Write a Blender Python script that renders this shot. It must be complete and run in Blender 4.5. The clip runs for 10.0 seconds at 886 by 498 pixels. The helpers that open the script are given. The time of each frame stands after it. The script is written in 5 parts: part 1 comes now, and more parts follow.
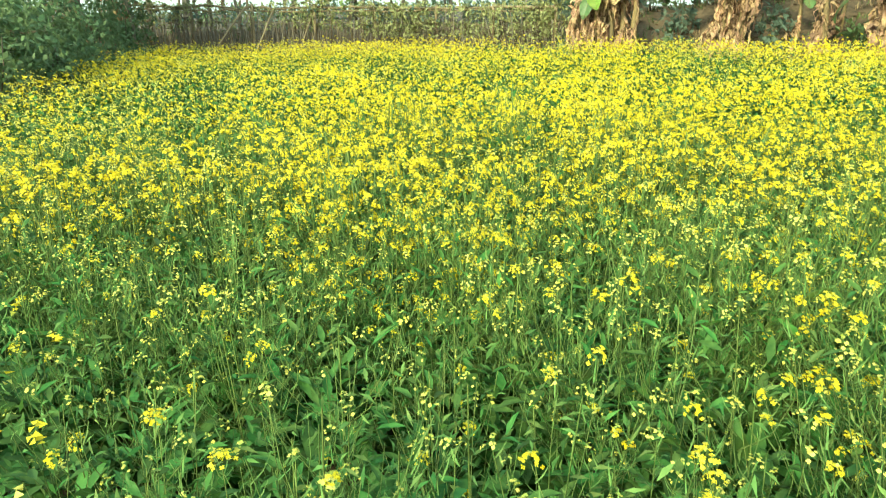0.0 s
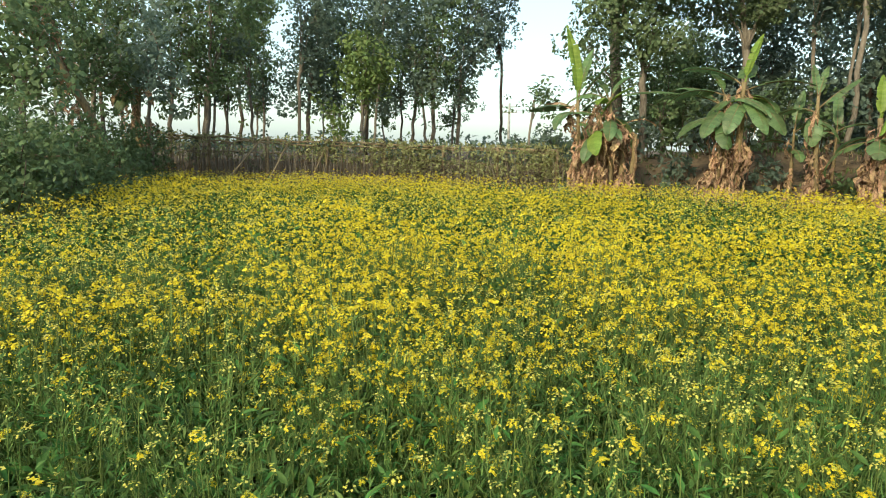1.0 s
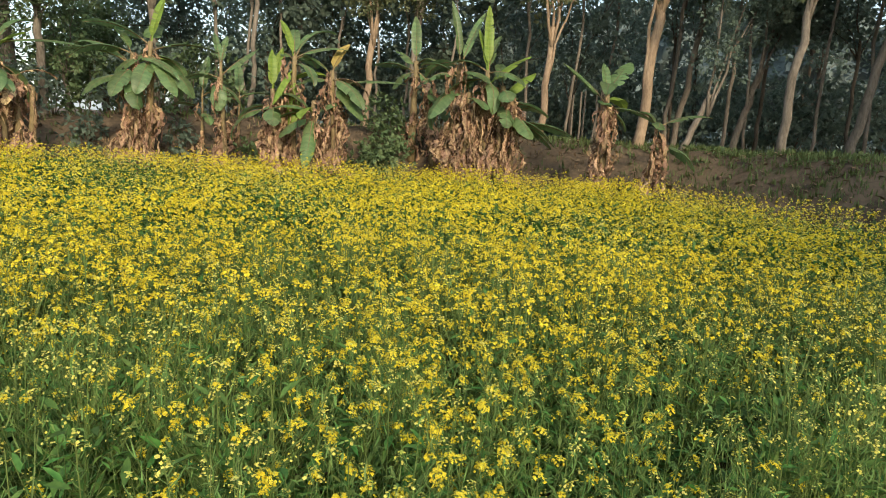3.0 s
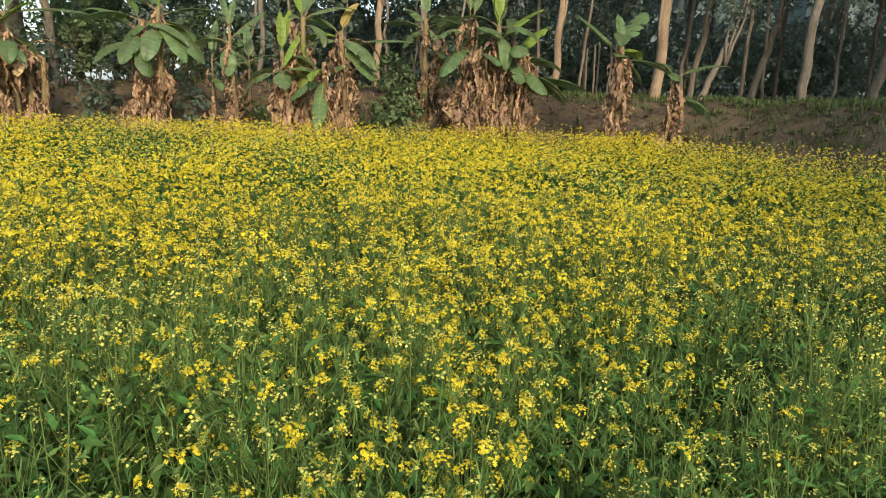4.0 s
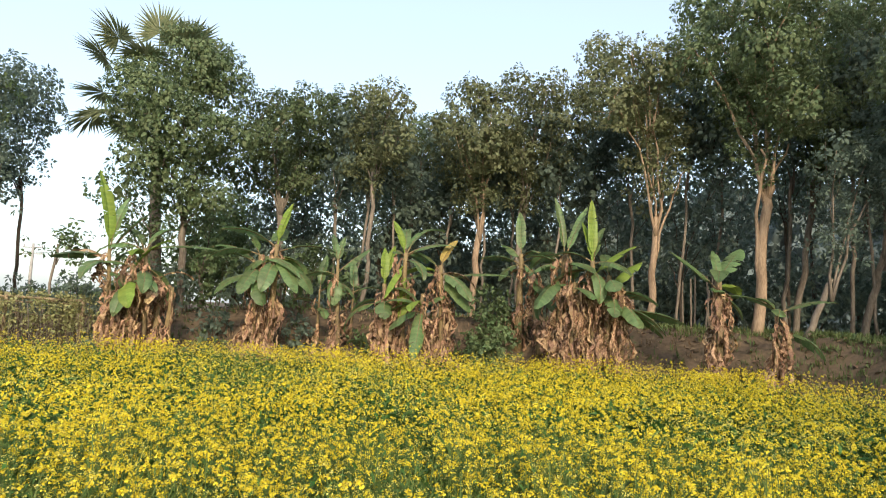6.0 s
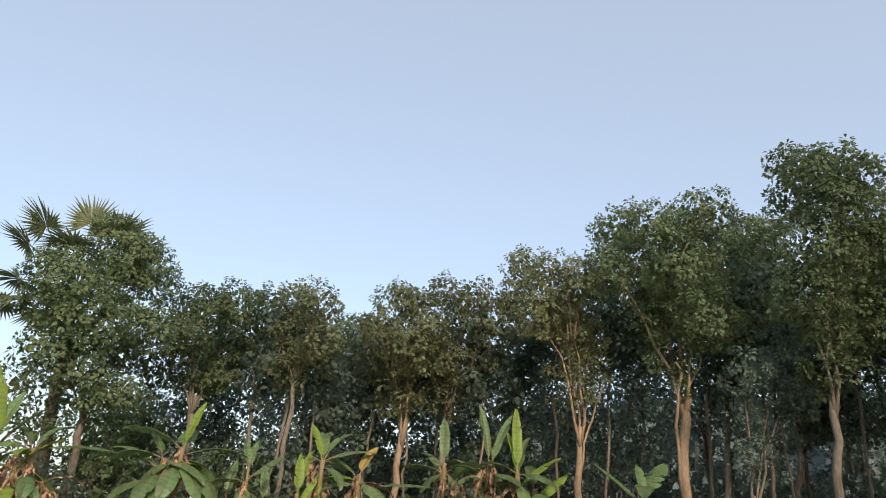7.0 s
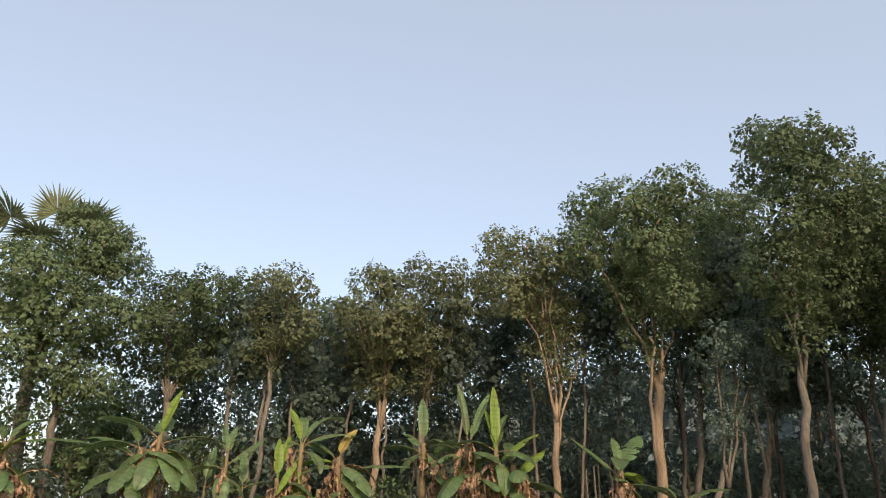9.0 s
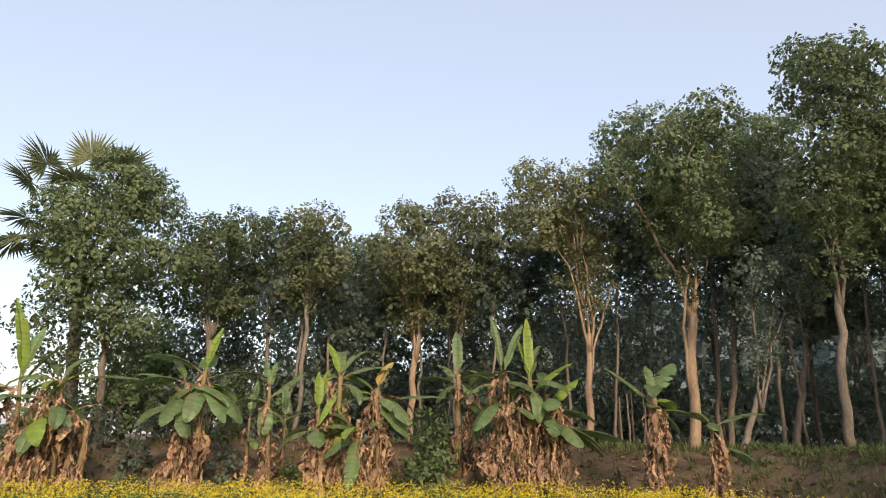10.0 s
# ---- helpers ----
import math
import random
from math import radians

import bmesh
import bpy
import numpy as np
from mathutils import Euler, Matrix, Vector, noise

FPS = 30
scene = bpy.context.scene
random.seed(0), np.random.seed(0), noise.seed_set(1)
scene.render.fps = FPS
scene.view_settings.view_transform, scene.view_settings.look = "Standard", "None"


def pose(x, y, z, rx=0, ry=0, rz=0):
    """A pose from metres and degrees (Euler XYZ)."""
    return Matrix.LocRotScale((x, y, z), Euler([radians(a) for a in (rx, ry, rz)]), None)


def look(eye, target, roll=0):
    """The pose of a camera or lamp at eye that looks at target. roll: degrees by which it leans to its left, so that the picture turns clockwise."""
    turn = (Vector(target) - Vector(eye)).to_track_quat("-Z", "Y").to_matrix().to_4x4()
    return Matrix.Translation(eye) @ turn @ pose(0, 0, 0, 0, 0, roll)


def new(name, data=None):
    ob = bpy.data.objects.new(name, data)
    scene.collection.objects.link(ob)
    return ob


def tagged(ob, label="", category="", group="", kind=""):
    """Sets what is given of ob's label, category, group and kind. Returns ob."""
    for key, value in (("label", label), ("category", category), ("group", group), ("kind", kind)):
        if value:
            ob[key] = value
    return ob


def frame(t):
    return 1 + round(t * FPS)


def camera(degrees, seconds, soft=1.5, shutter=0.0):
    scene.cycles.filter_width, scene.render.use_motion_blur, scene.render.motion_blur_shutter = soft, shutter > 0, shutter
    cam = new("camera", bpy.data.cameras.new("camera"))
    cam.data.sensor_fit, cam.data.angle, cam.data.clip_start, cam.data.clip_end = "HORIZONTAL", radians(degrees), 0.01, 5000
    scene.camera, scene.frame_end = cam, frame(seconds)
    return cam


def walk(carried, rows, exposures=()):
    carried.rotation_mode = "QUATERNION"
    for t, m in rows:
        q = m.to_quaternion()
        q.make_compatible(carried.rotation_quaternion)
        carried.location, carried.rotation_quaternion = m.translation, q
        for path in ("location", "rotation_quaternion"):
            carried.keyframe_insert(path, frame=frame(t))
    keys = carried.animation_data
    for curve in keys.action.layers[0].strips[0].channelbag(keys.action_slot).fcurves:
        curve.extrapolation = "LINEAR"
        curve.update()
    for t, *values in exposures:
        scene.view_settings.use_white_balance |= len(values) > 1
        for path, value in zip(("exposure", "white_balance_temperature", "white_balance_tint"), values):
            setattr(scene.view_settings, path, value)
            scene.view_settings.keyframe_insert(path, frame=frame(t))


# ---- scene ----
# ---------------------------------------------------------------- camera
cam = camera(65.78, 10.0, soft=1.0, shutter=0.07)
walk(cam, [
    (0.0, pose(-0.161, -0.053, 1.490, 70.68, 1.07, 36.18)),
    (0.2, pose(-0.168, -0.059, 1.514, 75.52, 0.56, 38.29)),
    (0.5, pose(-0.168, -0.059, 1.528, 78.44, 0.53, 38.47)),
    (0.7, pose(-0.167, -0.058, 1.537, 80.15, -0.30, 38.35)),
    (1.0, pose(-0.161, -0.053, 1.544, 81.43, -1.15, 36.75)),
    (1.2, pose(-0.151, -0.046, 1.546, 81.91, -2.27, 34.24)),
    (1.5, pose(-0.131, -0.034, 1.548, 82.19, -3.43, 29.57)),
    (1.8, pose(-0.096, -0.018, 1.553, 83.11, -4.02, 21.26)),
    (2.0, pose(-0.075, -0.011, 1.551, 82.88, -4.37, 16.65)),
    (2.2, pose(-0.049, -0.005, 1.551, 82.84, -5.21, 11.14)),
    (2.5, pose(-0.005, -0.000, 1.550, 82.50, -5.28, 1.70)),
    (2.8, pose(0.025, -0.001, 1.542, 81.06, -4.72, -4.62)),
    (3.0, pose(0.042, -0.003, 1.538, 80.38, -3.90, -8.32)),
    (3.2, pose(0.046, -0.004, 1.532, 79.17, -3.31, -9.25)),
    (4.3, pose(0.029, -0.002, 1.518, 76.39, -1.72, -5.71)),
    (4.5, pose(0.022, -0.001, 1.514, 75.55, -1.60, -4.27)),
    (4.8, pose(0.010, -0.000, 1.508, 74.33, -0.59, -2.04)),
    (5.0, pose(0.002, -0.000, 1.512, 75.21, -0.62, -0.32)),
    (5.2, pose(0.001, -0.000, 1.524, 77.62, -0.85, -0.10)),
    (5.5, pose(-0.000, -0.000, 1.549, 82.44, -1.27, 0.17)),
    (5.8, pose(-0.002, 0.000, 1.590, 90.24, -2.21, 0.46)),
    (6.0, pose(-0.003, 0.000, 1.616, 95.36, -2.98, 0.33)),
    (6.2, pose(0.001, 0.001, 1.638, 99.79, -4.37, -1.13)),
    (7.3, pose(0.030, -0.001, 1.701, 113.54, -2.68, -7.50)),
    (7.5, pose(0.034, -0.001, 1.700, 113.36, -2.40, -8.33)),
    (7.8, pose(0.035, -0.001, 1.698, 112.91, -2.16, -8.46)),
    (8.0, pose(0.036, -0.002, 1.699, 113.06, -2.00, -8.51)),
    (8.5, pose(0.036, -0.002, 1.695, 112.17, -1.68, -8.36)),
    (8.8, pose(0.033, -0.001, 1.691, 111.08, -1.84, -7.74)),
    (9.0, pose(0.032, -0.001, 1.689, 110.82, -1.61, -7.52)),
    (9.3, pose(0.034, -0.001, 1.687, 110.15, -0.92, -7.57)),
    (9.5, pose(0.031, -0.001, 1.682, 109.16, -0.36, -6.79)),
    (9.7, pose(0.029, -0.001, 1.676, 107.72, -0.97, -6.43)),
    (10.0, pose(0.020, -0.000, 1.665, 105.39, -0.91, -4.66)),
], exposures=[(0.0, 1.85, 6500, -28), (0.3, 1.3, 6500, -22), (0.8, 0.97, 6500, -11), (2.5, 0.93, 6500, 2), (3.2, 0.92, 6500, 2), (5.5, 0.95, 6500, -1),
              (6.2, 1.05, 6500, 8), (7.3, 0.5, 6500, 8), (8.6, 0.55, 6700, 9), (10.0, 0.80, 6900, 13)])

# ---------------------------------------------------------------- light
SUN_AZ, SUN_EL = radians(172), radians(26)      # compass bearing from +y, clockwise
world = bpy.data.worlds.new("sky")
scene.world = world
world.use_nodes = True
wn = world.node_tree
sky = wn.nodes.new("ShaderNodeTexSky")
sky.sky_type = 'NISHITA'
sky.sun_disc = False
sky.sun_elevation, sky.sun_rotation = SUN_EL, SUN_AZ
sky.air_density, sky.dust_density, sky.ozone_density = 1.0, 2.0, 1.0
haze = wn.nodes.new("ShaderNodeMixRGB")           # thin even winter haze over the whole sky
haze.blend_type = 'ADD'
haze.inputs[0].default_value = 1.0
haze.inputs[2].default_value = (1.60, 1.71, 1.92, 1)
thin = wn.nodes.new("ShaderNodeMixRGB")
thin.blend_type = 'MULTIPLY'
thin.inputs[0].default_value = 1.0
thin.inputs[2].default_value = (0.6, 0.6, 0.6, 1)
wn.links.new(sky.outputs[0], thin.inputs[1])
wn.links.new(thin.outputs[0], haze.inputs[1])
wn.nodes["Background"].inputs[1].default_value = 0.15
wn.links.new(haze.outputs[0], wn.nodes["Background"].inputs[0])
sun_data = bpy.data.lights.new("sun", 'SUN')
sun_data.energy, sun_data.angle, sun_data.color = 1.9, radians(6), (1.0, 0.82, 0.59)
sun = new("sun", sun_data)
sun_dir = Vector((math.sin(SUN_AZ) * math.cos(SUN_EL), math.cos(SUN_AZ) * math.cos(SUN_EL), math.sin(SUN_EL)))
sun.matrix_world = look(sun_dir * 60, (0, 0, 0))


# ---------------------------------------------------------------- materials
def material(name, low, high, scale=6.0, rough=0.75, bump=0.3, detail=5.0, spread=0.0, through_light=0.0, stains=None, spec=0.3, stretch=(1, 1, 1)):
    """Colour between low and high by noise at two sizes; spread: change from piece to piece; through_light: share of light let through."""
    m = bpy.data.materials.new(name)
    m.use_nodes = True
    n, l = m.node_tree.nodes, m.node_tree.links
    p = n["Principled BSDF"]
    p.inputs["Roughness"].default_value = rough
    p.inputs["Specular IOR Level"].default_value = spec
    co = n.new("ShaderNodeTexCoord")
    mp = n.new("ShaderNodeMapping")
    mp.inputs["Scale"].default_value = stretch
    l.new(co.outputs["Object"], mp.inputs[0])
    big, fine = n.new("ShaderNodeTexNoise"), n.new("ShaderNodeTexNoise")
    for t, s in ((big, scale), (fine, scale * 9)):
        t.inputs["Scale"].default_value, t.inputs["Detail"].default_value = s, detail
        l.new(mp.outputs[0], t.inputs["Vector"])
    add = n.new("ShaderNodeMath")
    add.operation = 'MULTIPLY_ADD'
    add.inputs[1].default_value = 0.45
    l.new(fine.outputs[0], add.inputs[0])
    half = n.new("ShaderNodeMath")
    half.operation = 'MULTIPLY'
    half.inputs[1].default_value = 0.55
    l.new(big.outputs[0], half.inputs[0])
    l.new(half.outputs[0], add.inputs[2])
    ramp = n.new("ShaderNodeValToRGB")
    ramp.color_ramp.elements[0].position, ramp.color_ramp.elements[1].position = 0.36, 0.64
    ramp.color_ramp.elements[0].color, ramp.color_ramp.elements[1].color = (*low, 1), (*high, 1)
    if stains:
        ramp.color_ramp.elements[1].position = 0.57
        e = ramp.color_ramp.elements.new(0.66)
        e.color = (*stains, 1)
    l.new(add.outputs[0], ramp.inputs[0])
    colour = ramp.outputs[0]
    if spread:
        geo, info = n.new("ShaderNodeNewGeometry"), n.new("ShaderNodeObjectInfo")
        mean = n.new("ShaderNodeMath")
        mean.operation = 'ADD'
        l.new(geo.outputs["Random Per Island"], mean.inputs[0])
        l.new(info.outputs["Random"], mean.inputs[1])
        rng = n.new("ShaderNodeMapRange")
        rng.inputs[1].default_value, rng.inputs[2].default_value = 0.0, 2.0
        rng.inputs[3].default_value, rng.inputs[4].default_value = 1 - spread, 1 + spread
        l.new(mean.outputs[0], rng.inputs[0])
        hsv = n.new("ShaderNodeHueSaturation")
        l.new(colour, hsv.inputs["Color"])
        l.new(rng.outputs[0], hsv.inputs["Value"])
        hue = n.new("ShaderNodeMapRange")
        hue.inputs[3].default_value, hue.inputs[4].default_value = 0.5 - spread * 0.05, 0.5 + spread * 0.05
        l.new(geo.outputs["Random Per Island"], hue.inputs[0])
        l.new(hue.outputs[0], hsv.inputs["Hue"])
        colour = hsv.outputs[0]
    l.new(colour, p.inputs["Base Color"])
    if bump:
        b = n.new("ShaderNodeBump")
        b.inputs["Strength"].default_value, b.inputs["Distance"].default_value = bump, 0.02
        l.new(add.outputs[0], b.inputs["Height"])
        l.new(b.outputs[0], p.inputs["Normal"])
    if through_light:
        tr, mix = n.new("ShaderNodeBsdfTranslucent"), n.new("ShaderNodeMixShader")
        l.new(colour, tr.inputs[0])
        mix.inputs[0].default_value = through_light
        l.new(p.outputs[0], mix.inputs[1])
        l.new(tr.outputs[0], mix.inputs[2])
        l.new(mix.outputs[0], n["Material Output"].inputs[0])
    return m


SOIL = material("soil", (0.050, 0.038, 0.026), (0.135, 0.095, 0.062), 1.3, 0.95, 0.6, stains=(0.07, 0.075, 0.034))
BARK = material("pale_bark", (0.19, 0.13, 0.088), (0.41, 0.30, 0.205), 4, 0.9, 0.6, stretch=(1, 1, 0.25))
BARK_DARK = material("dark_bark", (0.05, 0.04, 0.03), (0.13, 0.10, 0.075), 4, 0.9, 0.6, stretch=(1, 1, 0.25))
LEAF_TREE = material("tree_leaf", (0.095, 0.138, 0.062), (0.185, 0.228, 0.118), 3, 0.6, 0.0, spread=0.35, through_light=0.4)
LEAF_WARM = material("tree_leaf_olive", (0.112, 0.135, 0.066), (0.215, 0.225, 0.12), 3, 0.6, 0.0, spread=0.35, through_light=0.4)
# leaf green lifted and greyed, so that haze sits in the colour
LEAF_HAZED = material("tree_leaf_hazed", (0.115, 0.16, 0.125), (0.19, 0.24, 0.19), 3, 0.8, 0.0, spread=0.3, through_light=0.5, spec=0.15)
LEAF_LIGHT = material("tree_leaf_light", (0.11, 0.16, 0.05), (0.21, 0.27, 0.09), 3, 0.6, 0.0, spread=0.35, through_light=0.4)
LEAF_BUSH = material("bush_leaf", (0.075, 0.12, 0.055), (0.16, 0.21, 0.095), 3, 0.6, 0.0, spread=0.4, through_light=0.35)
BANANA_GREEN = material("banana_leaf", (0.09, 0.155, 0.058), (0.185, 0.26, 0.105), 3, 0.45, 0.12, spread=0.35, through_light=0.4, spec=0.5, stretch=(1, 6, 1))
BANANA_YOUNG = material("banana_leaf_young", (0.15, 0.24, 0.04), (0.28, 0.36, 0.07), 3, 0.45, 0.1, spread=0.2, through_light=0.35, stretch=(1, 6, 1))
BANANA_DRY = material("banana_leaf_dry", (0.085, 0.048, 0.03), (0.50, 0.34, 0.21), 7, 0.9, 0.5, spread=0.6, through_light=0.15, stains=(0.12, 0.06, 0.035))
BANANA_YELLOW = material("banana_leaf_yellowing", (0.32, 0.24, 0.07), (0.46, 0.34, 0.12), 6, 0.7, 0.3, spread=0.1, through_light=0.25)
BANANA_STEM = material("banana_stem", (0.10, 0.07, 0.04), (0.24, 0.18, 0.09), 5, 0.7, 0.4, stains=(0.16, 0.09, 0.05), stretch=(1, 1, 0.3))
PALM = material("palm_leaf", (0.15, 0.18, 0.09), (0.27, 0.29, 0.15), 4, 0.5, 0.1, spread=0.2, through_light=0.4)
BAMBOO = material("bamboo", (0.12, 0.09, 0.055), (0.27, 0.205, 0.13), 5, 0.75, 0.3, spread=0.25, stretch=(1, 1, 0.2))
DRY_STRAW = material("dry_straw", (0.13, 0.09, 0.055), (0.28, 0.20, 0.12), 5, 0.95, 0.3, spread=0.4)
PETAL = material("mustard_petal", (0.68, 0.52, 0.015), (0.83, 0.70, 0.065), 9, 0.6, 0.0, spread=0.16, through_light=0.3)
PETAL_PALE = material("mustard_petal_pale", (0.60, 0.54, 0.08), (0.74, 0.67, 0.19), 9, 0.6, 0.0, spread=0.15, through_light=0.3)
BUD = material("mustard_bud", (0.25, 0.30, 0.05), (0.40, 0.42, 0.08), 9, 0.6, 0.0, spread=0.2)
MUSTARD_LEAF = material("mustard_leaf", (0.036, 0.092, 0.017), (0.098, 0.182, 0.038), 5, 0.6, 0.0, spread=0.55, through_light=0.25)
MUSTARD_STEM = material("mustard_stem", (0.075, 0.115, 0.025), (0.14, 0.185, 0.05), 5, 0.6, 0.0, spread=0.25)
SHOOT = material("mustard_shoot", (0.08, 0.145, 0.032), (0.175, 0.255, 0.07), 4, 0.7, 0.0, spread=0.45, through_light=0.2)
# distance haze is mixed into this blue-grey, there is no haze volume
HAZED_WOOD = material("hazed_far_wood", (0.095, 0.125, 0.125), (0.15, 0.18, 0.175), 0.25, 1.0, 0.0, spread=0.2, spec=0.0)
CREEPER = material("creeper_leaf", (0.15, 0.16, 0.06), (0.34, 0.33, 0.16), 6, 0.7, 0.0, spread=0.35, through_light=0.2)
GRASS = material("grass", (0.07, 0.10, 0.035), (0.125, 0.16, 0.06), 4, 0.7, 0.0, spread=0.35, through_light=0.2)
CONCRETE = material("concrete", (0.28, 0.27, 0.25), (0.40, 0.38, 0.36), 4, 0.9, 0.3)
CABLE = material("cable", (0.02, 0.02, 0.02), (0.04, 0.04, 0.04), 4, 0.6, 0.0)

rng = np.random.default_rng(7)


# ---------------------------------------------------------------- mesh tools
class Bag:
    """Collects vertices and four- or three-sided faces, each batch with its material."""

    def __init__(self):
        self.v, self.q, self.t, self.mq, self.mt, self.n, self.mats = [], [], [], [], [], 0, []

    def slot(self, mat):
        if mat not in self.mats:
            self.mats.append(mat)
        return self.mats.index(mat)

    def add(self, verts, quads, mat, tris=None):
        verts = np.asarray(verts, float).reshape(-1, 3)
        s = self.slot(mat)
        if quads is not None and len(quads):
            quads = np.asarray(quads, int).reshape(-1, 4) + self.n
            self.q.append(quads)
            self.mq.append(np.full(len(quads), s))
        if tris is not None and len(tris):
            tris = np.asarray(tris, int).reshape(-1, 3) + self.n
            self.t.append(tris)
            self.mt.append(np.full(len(tris), s))
        self.v.append(verts)
        self.n += len(verts)

    def repeat(self, tv, tq, places, frames, mat, tt=None):
        """A template once for each place (n, 3) and frame (n, 3, 3)."""
        tv = np.asarray(tv, float)
        n, k = len(places), len(tv)
        if n == 0:
            return
        v = np.einsum('nij,kj->nki', frames, tv) + places[:, None, :]
        off = np.arange(n)[:, None, None] * k
        q = (np.asarray(tq, int)[None] + off).reshape(-1, 4) if tq is not None else None
        t = (np.asarray(tt, int)[None] + off).reshape(-1, 3) if tt is not None else None
        self.add(v.reshape(-1, 3), q, mat, t)

    def stamp(self, small, places, frames):
        """Another bag once for each place and frame."""
        v = np.concatenate(small.v)
        for faces, marks, sides in ((small.q, small.mq, 4), (small.t, small.mt, 3)):
            if not faces:
                continue
            f, m = np.concatenate(faces), np.concatenate(marks)
            for k, mat in enumerate(small.mats):
                if np.any(m == k):
                    used, again = np.unique(f[m == k], return_inverse=True)
                    again = again.reshape(-1, sides)
                    self.repeat(v[used], again if sides == 4 else None, places, frames, mat, again if sides == 3 else None)

    def mesh(self, name, smooth=True):
        me = bpy.data.meshes.new(name)
        v = np.concatenate(self.v)
        q = np.concatenate(self.q) if self.q else np.zeros((0, 4), int)
        t = np.concatenate(self.t) if self.t else np.zeros((0, 3), int)
        mi = np.concatenate([*self.mq, *self.mt]) if (self.mq or self.mt) else np.zeros(0, int)
        me.vertices.add(len(v))
        me.vertices.foreach_set("co", v.astype(np.float32).ravel())
        loops = np.concatenate([q.ravel(), t.ravel()]).astype(np.int32)
        me.loops.add(len(loops))
        me.loops.foreach_set("vertex_index", loops)
        me.polygons.add(len(q) + len(t))
        starts = np.concatenate([np.arange(len(q)) * 4, len(q) * 4 + np.arange(len(t)) * 3]).astype(np.int32)
        me.polygons.foreach_set("loop_start", starts)
        me.polygons.foreach_set("material_index", mi.astype(np.int32))
        me.polygons.foreach_set("use_smooth", np.full(len(mi), smooth))
        for m in self.mats:
            me.materials.append(m)
        me.update(calc_edges=True)
        return me


def part(name, bag, parent=None, label="", smooth=True):
    ob = new(name, bag.mesh(name, smooth) if isinstance(bag, Bag) else bag)
    if parent:
        ob.parent = parent
    return tagged(ob, label) if label else ob


def thing(name, at, label, category, group="", kind=""):
    e = new(name)
    e.matrix_basis = Matrix.Translation(at)
    e.empty_display_size = 0.2
    return tagged(e, label, category, group, kind)


def unit(a):
    return a / np.maximum(np.linalg.norm(a, axis=-1, keepdims=True), 1e-9)


def frames_of(axis, up, size, width=1.0):
    """Frames whose y runs along axis and z near up."""
    y = unit(axis)
    x = unit(np.cross(y, up))
    z = np.cross(x, y)
    size = np.asarray(size, float).reshape(-1, 1)
    return np.stack([x * size * width, y * size, z * size], axis=2)


def tube(bag, path, radii, mat, sides=8, rough=0.0, cap=True):
    path, radii = np.asarray(path, float), np.asarray(radii, float)
    d = np.gradient(path, axis=0)
    d = unit(d)
    ref = np.array([0.3, 0.9, 0.1]) if abs(d[0, 2]) > 0.5 else np.array([0.05, 0.1, 1.0])
    a = unit(np.cross(d, ref))
    b = np.cross(d, a)
    ang = np.arange(sides) / sides * 2 * np.pi
    rr = radii[:, None] * (1 + rough * rng.uniform(-1, 1, (len(path), sides)))
    v = path[:, None] + rr[..., None] * (np.cos(ang)[None, :, None] * a[:, None] + np.sin(ang)[None, :, None] * b[:, None])
    i = np.arange(len(path) - 1)[:, None] * sides
    j = np.arange(sides)[None]
    k = (np.arange(sides)[None] + 1) % sides
    q = np.stack([i + j, i + k, i + sides + k, i + sides + j], axis=-1).reshape(-1, 4)
    v = v.reshape(-1, 3)
    tris = None
    if cap:
        v = np.concatenate([v, path[-1:], path[:1]])
        e, n = (len(path) - 1) * sides, len(path) * sides
        tris = [(e + s, e + (s + 1) % sides, n) for s in range(sides)] + [((s + 1) % sides, s, n + 1) for s in range(sides)]
    bag.add(v, q, mat, tris)


def bent(a, b, n=7, wobble=0.1, sag=0.0):
    a, b = np.asarray(a, float), np.asarray(b, float)
    t = np.linspace(0, 1, n)[:, None]
    w = rng.normal(0, wobble, (n, 3)) * np.linalg.norm(b - a) * 0.25
    w[0] = w[-1] = 0
    return a + (b - a) * t + w + np.array([0, 0, -sag]) * (4 * t * (1 - t))


# a leaf of two halves folded on its midrib, and a plain one
LEAF_V = [(0, 0, 0), (-0.22, 0.35, 0.05), (0, 0.4, -0.02), (0.22, 0.35, 0.05), (-0.15, 0.75, 0.0), (0, 0.8, -0.06), (0.15, 0.75, 0.0), (0, 1.0, -0.12)]
LEAF_Q = [(0, 2, 5, 1), (1, 5, 7, 4), (0, 3, 5, 2), (3, 6, 7, 5)]
CARD_V = [(0, 0, 0), (-0.26, 0.55, 0.05), (0, 1.0, -0.08), (0.26, 0.55, 0.05)]
CARD_Q = [(0, 3, 2, 1)]
ROUND_V = [(0, 0, 0), (-0.44, 0.6, 0.06), (0, 1.0, -0.1), (0.44, 0.6, 0.06)]


def rosettes(bag, centres, outward, size, mat, per=7, template=(CARD_V, CARD_Q)):
    """A tuft of leaves that spreads round each outward way."""
    n = len(centres)
    c = np.repeat(centres, per, axis=0)
    o = np.repeat(outward, per, axis=0)
    axis = unit(o * 0.55 + rng.normal(0, 0.75, (n * per, 3)))
    up = unit(o + np.array([0, 0, 0.9]) + rng.normal(0, 0.25, (n * per, 3)))
    s = size * rng.uniform(0.65, 1.3, n * per)
    bag.repeat(*template, c, frames_of(axis, up, s), mat)


def perpendicular(o):
    a = unit(np.cross(o, np.array([0.31, 0.77, 0.55])))
    return a, np.cross(o, a)


